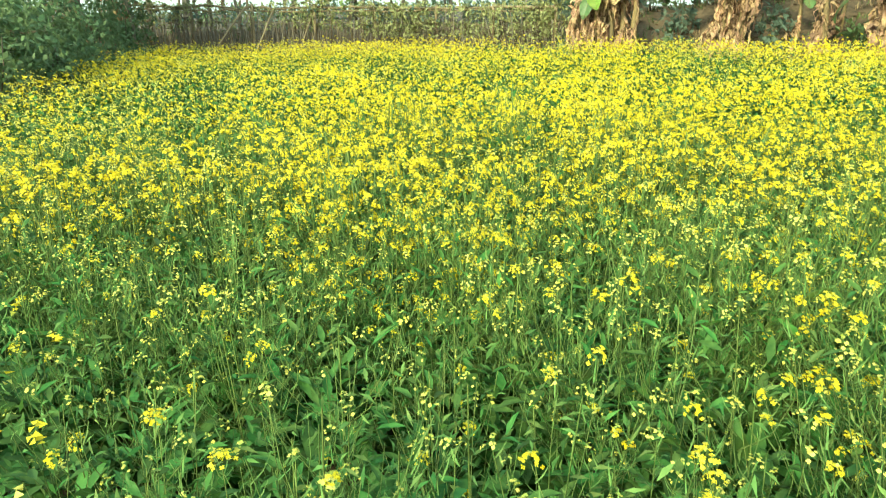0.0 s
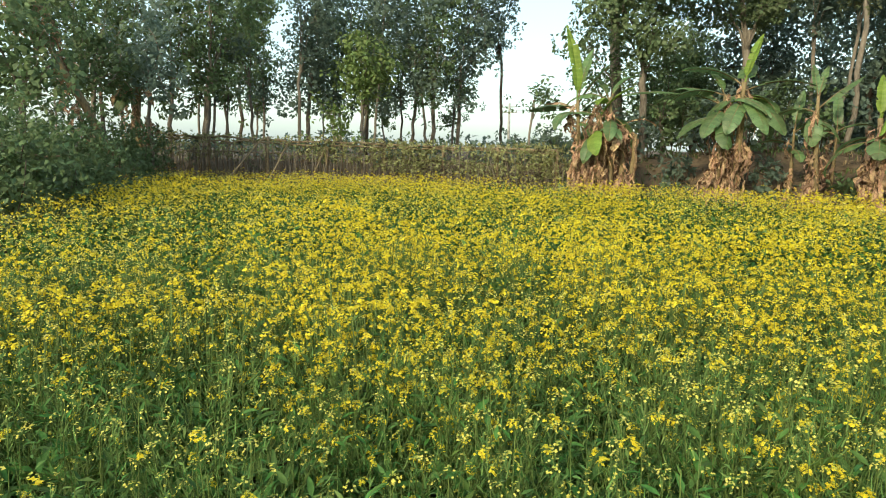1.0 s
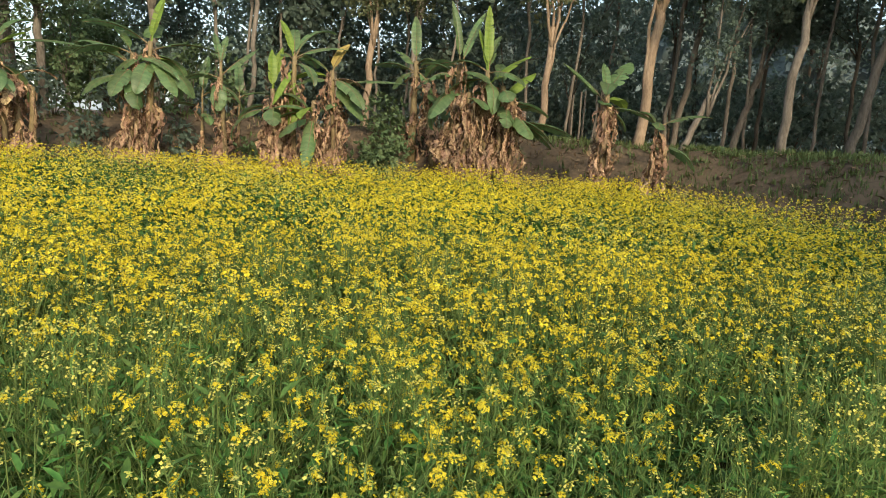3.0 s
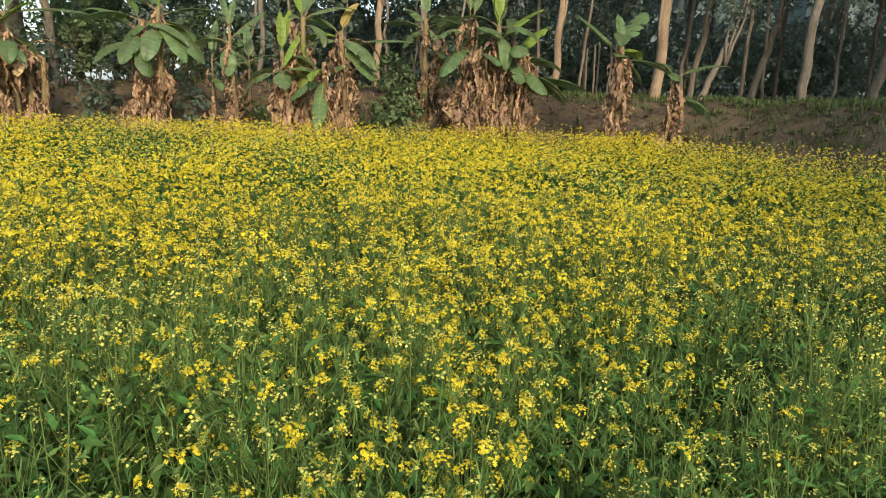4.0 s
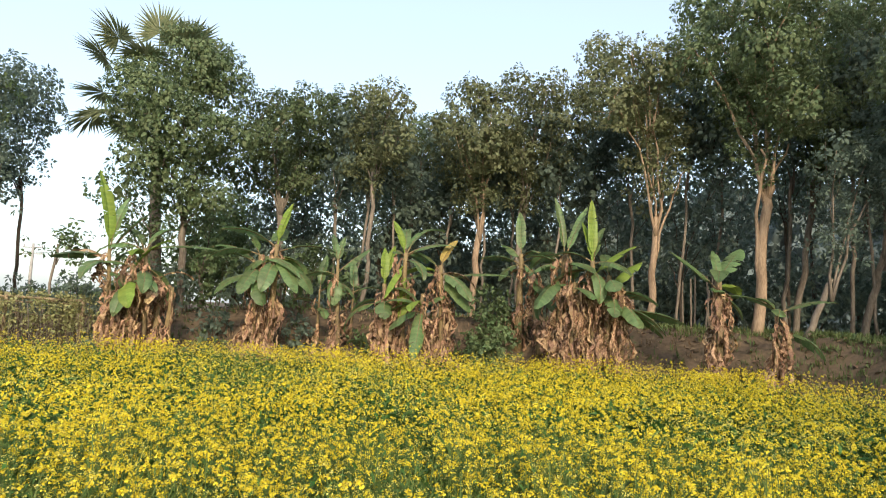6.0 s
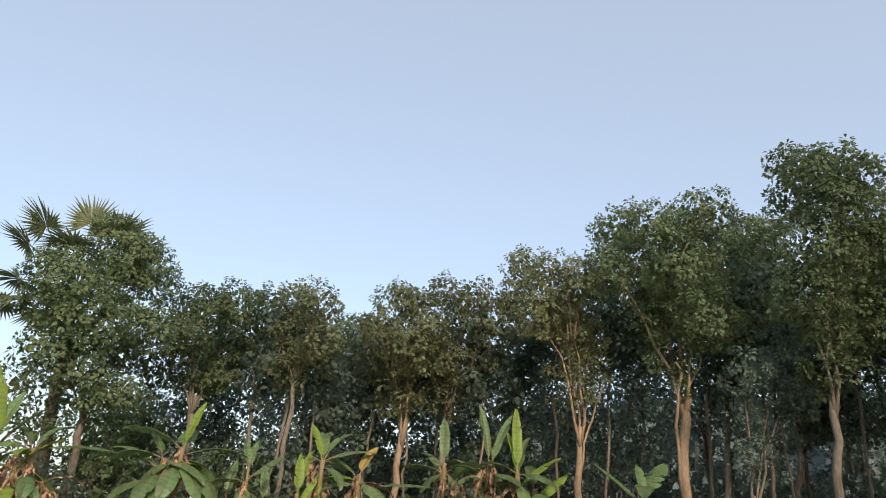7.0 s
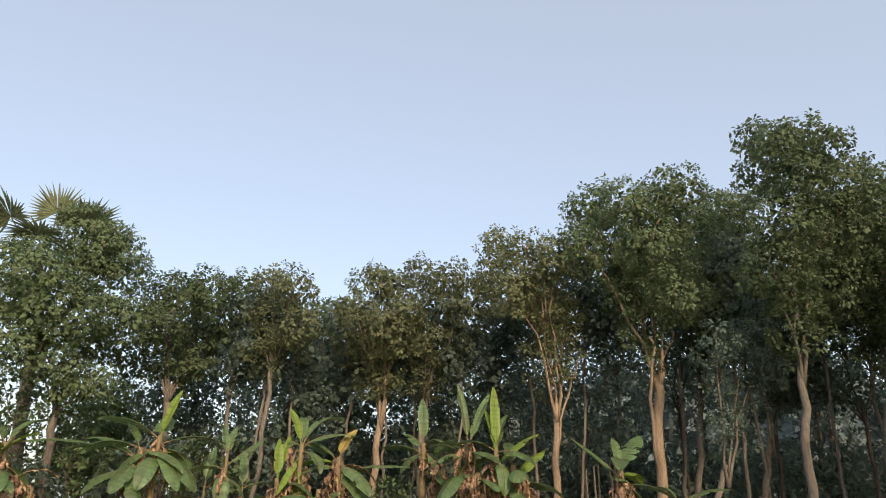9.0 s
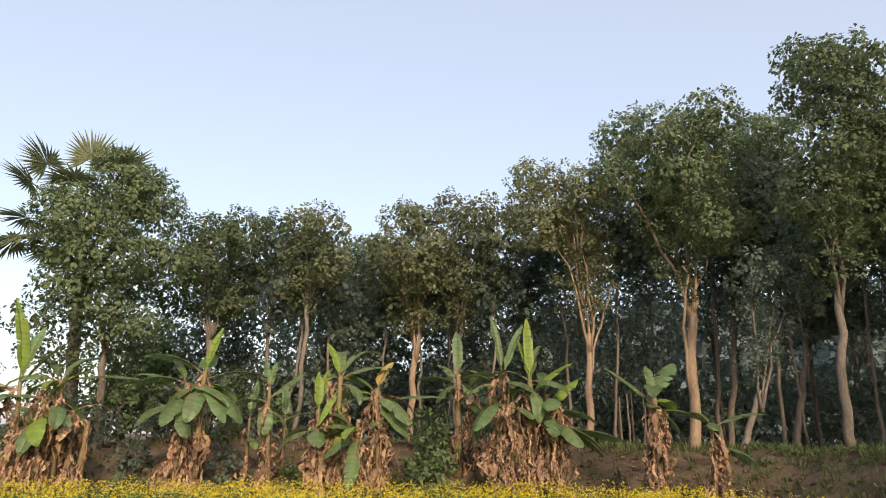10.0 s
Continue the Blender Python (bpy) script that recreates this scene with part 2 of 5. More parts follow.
def domes(bag, centres, ways, size, mat, per=11, reach=0.12):
    """Umbrella-like tufts: leaves fan from each centre round its way and droop at their tips."""
    n = len(centres)
    c, o = np.repeat(centres, per, axis=0), np.repeat(ways, per, axis=0)
    a, b = perpendicular(o)
    k = np.tile(np.arange(per), n)
    turn = k * 2.4 + np.repeat(rng.uniform(0, 6.28, n), per) + rng.normal(0, 0.2, n * per)
    tilt = np.radians(18 + 92 * np.sqrt((k + 0.3) / per)) + rng.normal(0, 0.15, n * per)
    d = np.cos(tilt)[:, None] * o + np.sin(tilt)[:, None] * (np.cos(turn)[:, None] * a + np.sin(turn)[:, None] * b)
    grow = np.repeat(rng.uniform(0.75, 1.25, n), per)
    base = c + d * (reach * 0.45 * grow)[:, None]
    axis = unit(d + np.array([0, 0, -0.42]) + rng.normal(0, 0.14, d.shape))
    up = unit(o * 0.9 + d * 0.35 + rng.normal(0, 0.18, d.shape))
    bag.repeat(TREE_V, TREE_Q, base, frames_of(axis, up, size * grow * rng.uniform(0.75, 1.2, n * per)), mat)


TREE_V = [(0, 0, 0), (-0.31, 0.5, 0.09), (0, 1.0, -0.14), (0.31, 0.5, 0.09)]
TREE_Q = [(0, 3, 2, 1)]


def blob_leaves(bag, centre, radius, size, mat, per_area=22.0, per=7, squash=0.85, tuft=0.0):
    """Tufts on and under the uneven skin of one lump of a crown."""
    r = radius
    n = max(6, int(4 * np.pi * r * r * per_area))
    d = unit(rng.normal(0, 1, (n, 3)))
    lump = np.array([1 + 0.28 * noise.noise(Vector(k * 2.2 + np.asarray(centre))) for k in d])
    depth = rng.uniform(0, 1, n) ** 0.5
    p = np.asarray(centre) + d * (r * lump * (0.55 + 0.5 * depth))[:, None] * np.array([1, 1, squash])
    if tuft:
        # tufts keep some distance from one another, so that each shows
        gap = 0.86 / math.sqrt(per_area)
        kept = []
        for i in range(n):
            if all((p[i][0] - p[j][0]) ** 2 + (p[i][1] - p[j][1]) ** 2 + (p[i][2] - p[j][2]) ** 2 > gap * gap for j in kept):
                kept.append(i)
        p, d, n = p[kept], d[kept], len(kept)
        domes(bag, p, unit(d + np.array([0, 0, 0.28]) + rng.normal(0, 0.22, d.shape)), size, mat, per, tuft)
        # the leaves inside the lump
        m = int(n * 0.6)
        q = np.asarray(centre) + unit(rng.normal(0, 1, (m, 3))) * (r * 0.62 * rng.uniform(0, 1, m) ** 0.4)[:, None]
        rosettes(bag, q, unit(rng.normal(0, 1, (m, 3))), size * 1.15, mat, 3, (ROUND_V, CARD_Q))
    else:
        rosettes(bag, p, d, size, mat, per)


# ---------------------------------------------------------------- plan
FIELD = [(7.0, -2.5), (8.2, 3.0), (7.6, 6.0), (7.0, 7.7), (6.5, 8.7), (6.2, 9.9), (5.7, 11.2), (5.0, 12.2), (3.5, 13.1), (1.5, 13.3),
         (-0.4, 12.7), (-2.0, 13.0), (-4.1, 13.2), (-6.1, 12.8), (-7.6, 12.4), (-9.8, 12.2), (-11.2, 11.2), (-12.6, 10.0), (-14.6, 8.8),
         (-12.5, 6.6), (-9.4, 4.3), (-7.5, 2.7), (-6.0, 0.5), (-5.0, -2.5)]


def field_distance(p):
    """Signed distance of plan points (n, 2) from the field's edge, positive outside."""
    a = np.array(FIELD)
    b = np.roll(a, -1, axis=0)
    best = np.full(len(p), 1e9)
    inside = np.zeros(len(p), bool)
    for s, e in zip(a, b):
        d = e - s
        t = np.clip(((p - s) @ d) / (d @ d), 0, 1)
        best = np.minimum(best, np.linalg.norm(p - s - t[:, None] * d, axis=1))
        cross = (s[1] > p[:, 1]) != (e[1] > p[:, 1])
        xi = s[0] + (p[:, 1] - s[1]) / np.where(abs(d[1]) < 1e-9, 1e-9, d[1]) * d[0]
        inside ^= cross & (p[:, 0] < xi)
    return np.where(inside, -best, best)


def smooth01(x):
    x = np.clip(x, 0, 1)
    return x * x * (3 - 2 * x)


def ground_height(p):
    """The field is level; a bank rises behind its far edge, lower on the west."""
    p = np.asarray(p, float).reshape(-1, 2)
    d = field_distance(p)
    az = np.degrees(np.arctan2(p[:, 0], p[:, 1]))
    full = 1.5 * smooth01((az + 33) / 22) + 1.0 * (1 - smooth01((az + 33) / 22))
    full = full * smooth01((100 - az) / 30) * smooth01((az + 78) / 12)
    width = 2.6
    h = full * smooth01((d - 0.1) / width)
    far = np.hypot(p[:, 0], p[:, 1])
    h = h * (1 - 0.75 * smooth01((far - 45) / 60))
    bumps = np.array([noise.noise(Vector((x * 0.9, y * 0.9, 0.3))) * 0.15 + noise.noise(Vector((x * 3.1, y * 3.1, 1.3))) * 0.075 for x, y in p])
    return h + bumps * smooth01((d + 0.3) / 1.0) * smooth01((120 - far) / 60) * np.where(h > 0.02, 1, 0.3)


def gz(x, y):
    return float(ground_height([(x, y)])[0])


def build_ground():
    n = 160
    u = np.linspace(-1, 1, n)
    c = 16 * u + np.sign(u) * 900 * np.abs(u) ** 9
    X, Y = np.meshgrid(c, c + 6)
    p = np.stack([X.ravel(), Y.ravel()], 1)
    z = ground_height(p)
    i = np.arange(n - 1)
    a = (i[:, None] * n + i[None]).ravel()
    bag = Bag()
    bag.add(np.column_stack([p, z]), np.stack([a, a + 1, a + n + 1, a + n], 1), SOIL)
    tagged(part("ground", bag), "bare brown soil of a field with a raised bank behind", "ground", kind="structure")


build_ground()


# ---------------------------------------------------------------- trees
BARK_GREY = material("grey_bark", (0.10, 0.082, 0.066), (0.25, 0.21, 0.17), 4, 0.9, 0.6, stretch=(1, 1, 0.25))
TREE_WORDS = {LEAF_TREE.name: "tall broadleaf tree with tufted deep green crown", LEAF_WARM.name: "broadleaf tree with olive brown-green tufted crown",
              LEAF_HAZED.name: "slender tree with grey-green foliage tinted for haze", LEAF_BUSH.name: "leafy green tree with a light trunk",
              LEAF_LIGHT.name: "young tree with bright yellow-green leaves"}


def vase(a, b, rise, n):
    """A limb that sets off steeply and spreads as it climbs."""
    a, b = np.asarray(a, float), np.asarray(b, float)
    d = b - a
    c = a + d * np.array([0.28, 0.28, rise])
    t = np.linspace(0, 1, n)[:, None]
    p = (1 - t) ** 2 * a + 2 * t * (1 - t) * c + t * t * b
    w = rng.normal(0, 0.012, (n, 3)) * np.linalg.norm(d)
    w[0] = w[-1] = 0
    return p + w


def broad_tree(base, fork, r0, blobs, leaf, bark, size=0.098, per_area=17.0, per=24, tuft=0.17, stems=()):
    x, y = base
    z = gz(x, y) - 0.08
    words = TREE_WORDS[leaf.name] + (" and pale trunk" if bark is BARK else "")
    t = thing("tree", (x, y, z), words, "tree")
    o = np.array([x, y, z])
    wood, crown = Bag(), Bag()
    f = np.array(fork) - o
    n = 9
    path = bent((0, 0, 0), f, n, 0.035)
    rad = np.linspace(r0, r0 * 0.80, n)
    rad[-1] *= 0.72
    rad[0] *= 1.2
    tube(wood, path, rad, bark, 12, 0.06)
    part("trunk", wood, t)
    for share, out, thick in stems:
        # a lesser stem that leaves the trunk low down and rises beside it
        side = Bag()
        a = path[0] + (f - path[0]) * share
        tube(side, vase(a, np.array(out, float) - o, 0.75, 9), np.linspace(r0 * thick, r0 * thick * 0.45, 9), bark, 8, 0.07)
        part("side_stem", side, t)
    c = [np.array(b[:3]) - o for b in blobs]
    # limbs run from the fork to the lumps of the crown, the far ones by way of the near ones
    order = sorted(range(len(c)), key=lambda i: np.linalg.norm(c[i] - f))
    ends = [(f, r0 * 0.62)]
    for k_limb, i in enumerate(order):
        near = ends[0] if k_limb < 5 else min(ends, key=lambda e: np.linalg.norm(c[i] - e[0]) + 0.35 * np.linalg.norm(e[0] - f) + (3 if e[0][2] > c[i][2] + 0.3 else 0))
        limb = Bag()
        r = max(near[1] * (rng.uniform(0.48, 0.66) if k_limb < 5 else 0.6), 0.012)
        tip = c[i] + np.array([0, 0, blobs[i][3] * 0.3])
        path = vase(near[0] - np.array([0, 0, 0.45 if near[0] is f else 0]), tip, 0.62 if near[0] is f else 0.5, 8)
        tube(limb, path, np.linspace(r, r * 0.35, 8) * (1 + 0.45 * np.exp(-np.arange(8.0) * 1.1)), bark, 7, 0.08)
        for _ in range(2 if leaf is LEAF_HAZED else 4):
            k = rng.integers(3, 8)
            e = c[i] + unit(rng.normal(0, 1, 3)) * blobs[i][3] * 0.85
            tube(limb, bent(path[k], e, 5, 0.12), np.linspace(r * 0.4, 0.006, 5), bark, 3)
        part("limb", limb, t)
        ends.append((c[i], r * 0.8))
        if tuft:
            # loose tufts along the outer part of the limb
            m = int(9 + 5 * np.linalg.norm(path[-1] - path[0]))
            q = path[rng.integers(2, 7, m)] + rng.normal(0, 0.26, (m, 3))
            domes(crown, q, unit(rng.normal(0, 0.5, (m, 3)) + np.array([0, 0, 0.8])), size, leaf, max(6, per - 5), tuft)
    for q, b in zip(c, blobs):
        blob_leaves(crown, q, b[3] * 1.04, size, leaf, per_area, per, 0.85, tuft)
    part("crown", crown, t, "uneven crown of many tufts of leaves")
    return t


broad_tree((-6.03, 15.46), (-6.08, 15.44, 3.62), 0.09, [(-6.44, 16.07, 7.45, 0.81), (-6.71, 14.38, 5.97, 0.84), (-5.99, 16.24, 6.88, 0.92), (-6.04, 14.68, 5.33, 0.87), (-7.45, 15.62, 5.79, 0.62), (-4.98, 15.07, 5.35, 0.54), (-7.45, 15.63, 6.95, 0.51), (-6.81, 14.33, 4.61, 0.45), (-5.95, 16.26, 5.07, 0.58), (-6.32, 14.56, 4.44, 0.60), (-5.63, 14.84, 4.03, 0.45), (-5.19, 15.00, 3.89, 0.42)], LEAF_TREE, BARK_GREY, 0.098, 18.0)
broad_tree((-4.33, 17.47), (-4.41, 17.45, 4.37), 0.10, [(-4.88, 18.07, 6.82, 0.67), (-3.80, 16.85, 6.55, 0.67), (-3.31, 18.42, 6.99, 0.67), (-4.68, 16.63, 5.61, 0.61), (-3.82, 18.32, 6.06, 0.79), (-5.35, 17.2, 5.0, 0.62), (-4.0, 17.8, 5.0, 0.55), (-5.1, 17.0, 6.1, 0.5)], LEAF_TREE, BARK_GREY)
broad_tree((-2.01, 16.37), (-1.96, 16.38, 4.95), 0.06, [(-2.24, 17.07, 6.94, 0.53), (-1.59, 15.70, 6.43, 0.49), (-2.10, 17.09, 6.04, 0.66), (-1.33, 15.72, 5.51, 0.51), (-2.41, 17.05, 5.36, 0.49)], LEAF_WARM, BARK_GREY)
broad_tree((-1.26, 19.96), (-1.20, 19.96, 5.04), 0.09, [(-1.27, 20.68, 7.19, 0.60), (-0.61, 19.27, 6.75, 0.56), (-1.05, 20.69, 6.22, 0.79)], LEAF_TREE, BARK_GREY)
broad_tree((0.56, 16.99), (0.71, 16.99, 3.85), 0.09, [(0.36, 17.72, 7.30, 0.61), (-0.06, 16.28, 6.12, 0.58), (0.89, 17.70, 7.10, 0.58), (0.74, 16.26, 5.72, 0.69), (-0.00, 17.72, 5.52, 0.60), (1.08, 16.25, 6.16, 0.50)], LEAF_WARM, BARK)
broad_tree((1.83, 17.41), (1.75, 17.41, 4.11), 0.10, [(1.66, 18.15, 7.82, 0.54), (2.25, 16.63, 7.24, 0.53), (2.13, 18.10, 6.87, 0.78), (2.75, 16.56, 6.46, 0.58), (2.75, 18.01, 5.91, 0.71), (1.69, 16.70, 5.57, 0.57), (3.29, 17.92, 7.52, 0.44)], LEAF_WARM, BARK_GREY)
broad_tree((4.67, 15.83), (4.74, 15.81, 4.10), 0.088, [(3.59, 16.85, 8.29, 0.61), (3.93, 15.29, 7.64, 0.58), (3.41, 16.88, 7.42, 0.54), (3.58, 15.37, 6.57, 0.68), (4.73, 16.56, 6.84, 0.74), (4.56, 15.11, 7.38, 0.62), (5.26, 16.40, 6.36, 0.50)], LEAF_WARM, BARK, stems=((0.55, (5.35, 15.6, 5.2), 0.35),))
broad_tree((6.54, 14.61), (6.70, 14.54, 4.62), 0.122, [(5.82, 15.68, 9.10, 0.72), (6.03, 14.05, 8.51, 0.66), (7.33, 15.04, 9.15, 0.70), (7.11, 13.53, 8.82, 0.56), (6.09, 15.58, 8.07, 0.86), (6.46, 13.86, 7.41, 0.83), (7.89, 14.75, 8.13, 0.81), (5.04, 14.43, 7.43, 0.61), (6.52, 15.41, 6.85, 0.72), (6.91, 13.64, 6.30, 0.72)], LEAF_TREE, BARK, stems=((0.12, (6.42, 14.2, 5.4), 0.42), (0.5, (7.1, 14.4, 5.6), 0.3)))
broad_tree((8.73, 17.45), (9.11, 17.25, 4.88), 0.085, [(10.22, 17.46, 10.15, 0.73), (9.87, 15.99, 9.54, 0.76), (10.17, 17.49, 9.19, 1.07), (9.09, 16.44, 7.29, 0.97), (10.57, 17.25, 8.10, 1.05), (9.37, 16.29, 6.34, 0.96)], LEAF_TREE, BARK_GREY)
broad_tree((8.51, 12.37), (8.61, 12.30, 4.52), 0.09, [(8.92, 12.96, 10.05, 0.47), (8.35, 11.60, 8.98, 0.48), (9.63, 12.44, 9.76, 0.53), (9.06, 11.05, 8.82, 0.47), (8.95, 12.94, 9.10, 0.63), (8.62, 11.40, 8.08, 0.67), (9.99, 12.15, 8.55, 0.71), (8.23, 11.69, 7.23, 0.76), (9.77, 12.33, 7.47, 0.91), (8.05, 11.81, 6.22, 0.68), (9.49, 12.55, 6.30, 0.89)], LEAF_TREE, BARK_GREY)
broad_tree((10.68, 13.24), (11.01, 12.97, 4.68), 0.10, [(11.69, 13.33, 9.12, 0.79), (11.04, 11.98, 7.88, 0.86), (11.62, 13.40, 7.62, 1.16), (11.17, 11.86, 6.62, 0.98), (11.68, 13.34, 6.02, 1.20), (11.31, 11.73, 5.54, 0.97)], LEAF_TREE, BARK_GREY)
broad_tree((7.10, 13.68), (7.49, 13.46, 2.69), 0.07, [(8.50, 13.71, 5.37, 0.55), (7.21, 12.80, 4.98, 0.45), (8.71, 13.58, 4.72, 0.49)], LEAF_HAZED, BARK_GREY)
broad_tree((9.80, 16.29), (10.16, 16.07, 3.60), 0.09, [(11.03, 16.36, 5.96, 1.00), (9.78, 15.46, 6.27, 0.93), (11.26, 16.20, 5.05, 0.83)], LEAF_HAZED, BARK_GREY)
broad_tree((-6.52, 21.00), (-6.68, 20.95, 2.72), 0.10, [(-7.01, 21.61, 4.36, 0.87), (-7.04, 20.08, 3.44, 0.81), (-6.40, 21.79, 3.79, 0.90), (-6.55, 20.24, 2.84, 0.91), (-5.99, 21.91, 2.87, 0.79), (-7.05, 20.07, 2.43, 0.70), (-6.46, 21.78, 2.19, 0.82)], LEAF_BUSH, BARK_DARK)
broad_tree((-6.59, 15.55), (-6.86, 15.44, 2.52), 0.05, [(-7.66, 15.61, 3.36, 0.45), (-6.63, 14.99, 3.07, 0.42), (-7.47, 15.71, 4.12, 0.49), (-7.49, 14.58, 3.93, 0.43), (-6.80, 16.01, 3.68, 0.42), (-7.02, 14.81, 2.47, 0.39)], LEAF_BUSH, BARK_GREY, 0.11, 10.0, 10, 0.11)
broad_tree((-5.86, 16.38), (-5.95, 16.34, 2.47), 0.05, [(-6.38, 16.71, 3.26, 0.46), (-5.57, 15.95, 3.45, 0.40), (-6.53, 16.66, 2.60, 0.43), (-5.69, 15.91, 2.57, 0.44), (-5.64, 16.98, 2.77, 0.39)], LEAF_BUSH, BARK_GREY, 0.11, 10.0, 10, 0.11)
broad_tree((-15.86, 10.65), (-15.75, 10.80, 3.40), 0.099, [(-17.03, 10.50, 4.30, 1.03), (-14.98, 10.35, 4.38, 0.94), (-17.36, 9.95, 3.68, 0.83), (-15.32, 9.83, 3.08, 0.60), (-16.07, 11.90, 4.41, 0.75), (-15.14, 10.11, 5.53, 1.22), (-17.15, 10.31, 5.68, 1.17), (-14.53, 10.95, 5.75, 1.07), (-16.66, 11.07, 3.77, 0.50), (-14.95, 10.39, 2.92, 0.40), (-16.83, 10.82, 2.49, 0.39)], LEAF_BUSH, BARK_GREY, 0.125, 4.2, 13, 0.14)
broad_tree((-16.36, 11.67), (-16.31, 11.74, 3.07), 0.031, [(-17.08, 12.22, 2.83, 0.38), (-15.65, 11.12, 3.29, 0.41), (-17.02, 12.30, 3.93, 0.35)], LEAF_BUSH, BARK_GREY, 0.125, 6.5, 13, 0.14)
broad_tree((-19.83, 15.38), (-19.78, 15.44, 2.73), 0.037, [(-20.54, 15.93, 3.76, 0.64), (-18.90, 15.10, 3.26, 0.52), (-20.66, 15.77, 3.26, 0.47), (-19.06, 14.90, 4.07, 0.52), (-20.09, 16.49, 4.58, 0.65), (-19.23, 14.68, 3.42, 0.54), (-20.28, 16.26, 2.87, 0.51)], LEAF_HAZED, BARK_GREY, 0.125, 6.5, 13, 0.14)
broad_tree((-15.75, 14.01), (-15.65, 14.13, 3.57), 0.068, [(-16.19, 14.87, 4.33, 0.91), (-15.19, 13.29, 3.47, 0.60), (-15.72, 15.36, 3.69, 0.73), (-14.82, 13.70, 5.02, 1.01), (-15.48, 15.60, 5.04, 1.01), (-15.30, 13.17, 2.61, 0.40), (-15.84, 15.23, 2.83, 0.47), (-14.86, 13.65, 6.36, 1.36), (-15.23, 15.84, 6.71, 1.30), (-14.86, 13.65, 3.95, 0.50), (-16.75, 14.25, 3.29, 0.49), (-14.72, 13.81, 2.62, 0.40)], LEAF_HAZED, BARK_GREY, 0.125, 6.5, 13, 0.14)
broad_tree((-14.64, 15.16), (-14.42, 15.36, 3.30), 0.043, [(-14.97, 16.08, 4.23, 0.66), (-13.99, 14.54, 3.38, 0.47), (-14.58, 16.43, 3.39, 0.44), (-13.64, 14.86, 4.63, 0.60), (-15.41, 15.66, 4.21, 0.55), (-13.79, 14.72, 3.23, 0.45), (-15.64, 15.44, 2.73, 0.43)], LEAF_BUSH, BARK_GREY, 0.125, 6.5, 13, 0.14)
broad_tree((-14.16, 16.92), (-13.97, 17.07, 3.42), 0.056, [(-15.11, 17.30, 4.37, 0.65), (-13.49, 16.31, 4.82, 0.81), (-15.12, 17.29, 5.61, 0.96), (-13.28, 16.47, 3.68, 0.52), (-14.85, 17.51, 6.83, 1.36), (-13.77, 16.08, 4.16, 0.53), (-14.46, 17.83, 3.50, 0.51), (-13.99, 15.89, 2.73, 0.42)], LEAF_HAZED, BARK_GREY, 0.125, 6.5, 13, 0.14)
broad_tree((-12.67, 16.19), (-12.67, 16.19, 3.79), 0.062, [(-13.27, 16.86, 4.71, 0.61), (-11.87, 15.67, 4.76, 0.66), (-13.36, 16.80, 5.69, 0.90), (-11.85, 15.68, 3.85, 0.42), (-12.83, 17.19, 6.68, 1.27), (-12.52, 15.16, 3.98, 0.49), (-12.77, 17.23, 3.39, 0.48), (-12.28, 15.35, 2.67, 0.39)], LEAF_BUSH, BARK_GREY, 0.125, 6.5, 13, 0.14)
broad_tree((-12.69, 17.42), (-12.63, 17.46, 3.91), 0.062, [(-12.96, 18.33, 5.06, 0.71), (-11.67, 17.03, 5.25, 0.76), (-13.16, 18.19, 4.36, 0.48), (-11.51, 17.14, 4.30, 0.38), (-12.71, 18.50, 7.10, 1.33), (-11.75, 16.98, 4.14, 0.51), (-13.42, 18.00, 3.48, 0.50), (-11.91, 16.87, 2.75, 0.41)], LEAF_HAZED, BARK_GREY, 0.125, 6.5, 13, 0.14)
broad_tree((-12.79, 20.31), (-12.97, 20.2, 4.9), 0.053, [(-13.58, 20.15, 7.22, 1.24), (-13.75, 18.93, 7.08, 1.16), (-12.65, 19.92, 7.45, 0.86), (-12.60, 20.66, 7.07, 0.60), (-13.02, 20.16, 6.03, 0.79), (-13.35, 19.46, 5.50, 0.82), (-13.13, 20.21, 5.17, 0.40), (-14.63, 19.78, 5.94, 1.12), (-13.40, 20.51, 8.24, 0.65), (-13.66, 19.49, 7.95, 0.67)], LEAF_HAZED, BARK_DARK, 0.125, 6.5, 13, 0.14)
broad_tree((-14.91, 7.35), (-14.92, 7.33, 3.13), 0.056, [(-15.85, 7.48, 4.15, 0.73), (-13.96, 7.22, 3.61, 0.57), (-15.96, 7.24, 3.18, 0.43), (-13.83, 7.46, 2.86, 0.46), (-15.73, 7.72, 5.00, 1.02), (-13.93, 7.27, 2.74, 0.39), (-15.34, 8.46, 3.89, 0.64), (-14.21, 6.74, 3.13, 0.39), (-15.51, 8.13, 2.75, 0.39), (-14.15, 6.85, 2.21, 0.31)], LEAF_BUSH, BARK_GREY, 0.125, 4.2, 13, 0.14)
broad_tree((-13.96, 8.05), (-13.96, 8.05, 3.04), 0.043, [(-14.74, 8.50, 3.61, 0.62), (-13.09, 7.75, 2.86, 0.43), (-14.91, 8.19, 3.22, 0.48), (-13.27, 7.43, 3.90, 0.63), (-14.54, 8.82, 4.36, 0.71), (-13.04, 7.83, 3.19, 0.38), (-14.88, 8.25, 2.74, 0.38), (-12.98, 7.93, 2.25, 0.30)], LEAF_HAZED, BARK_GREY, 0.125, 4.2, 13, 0.14)
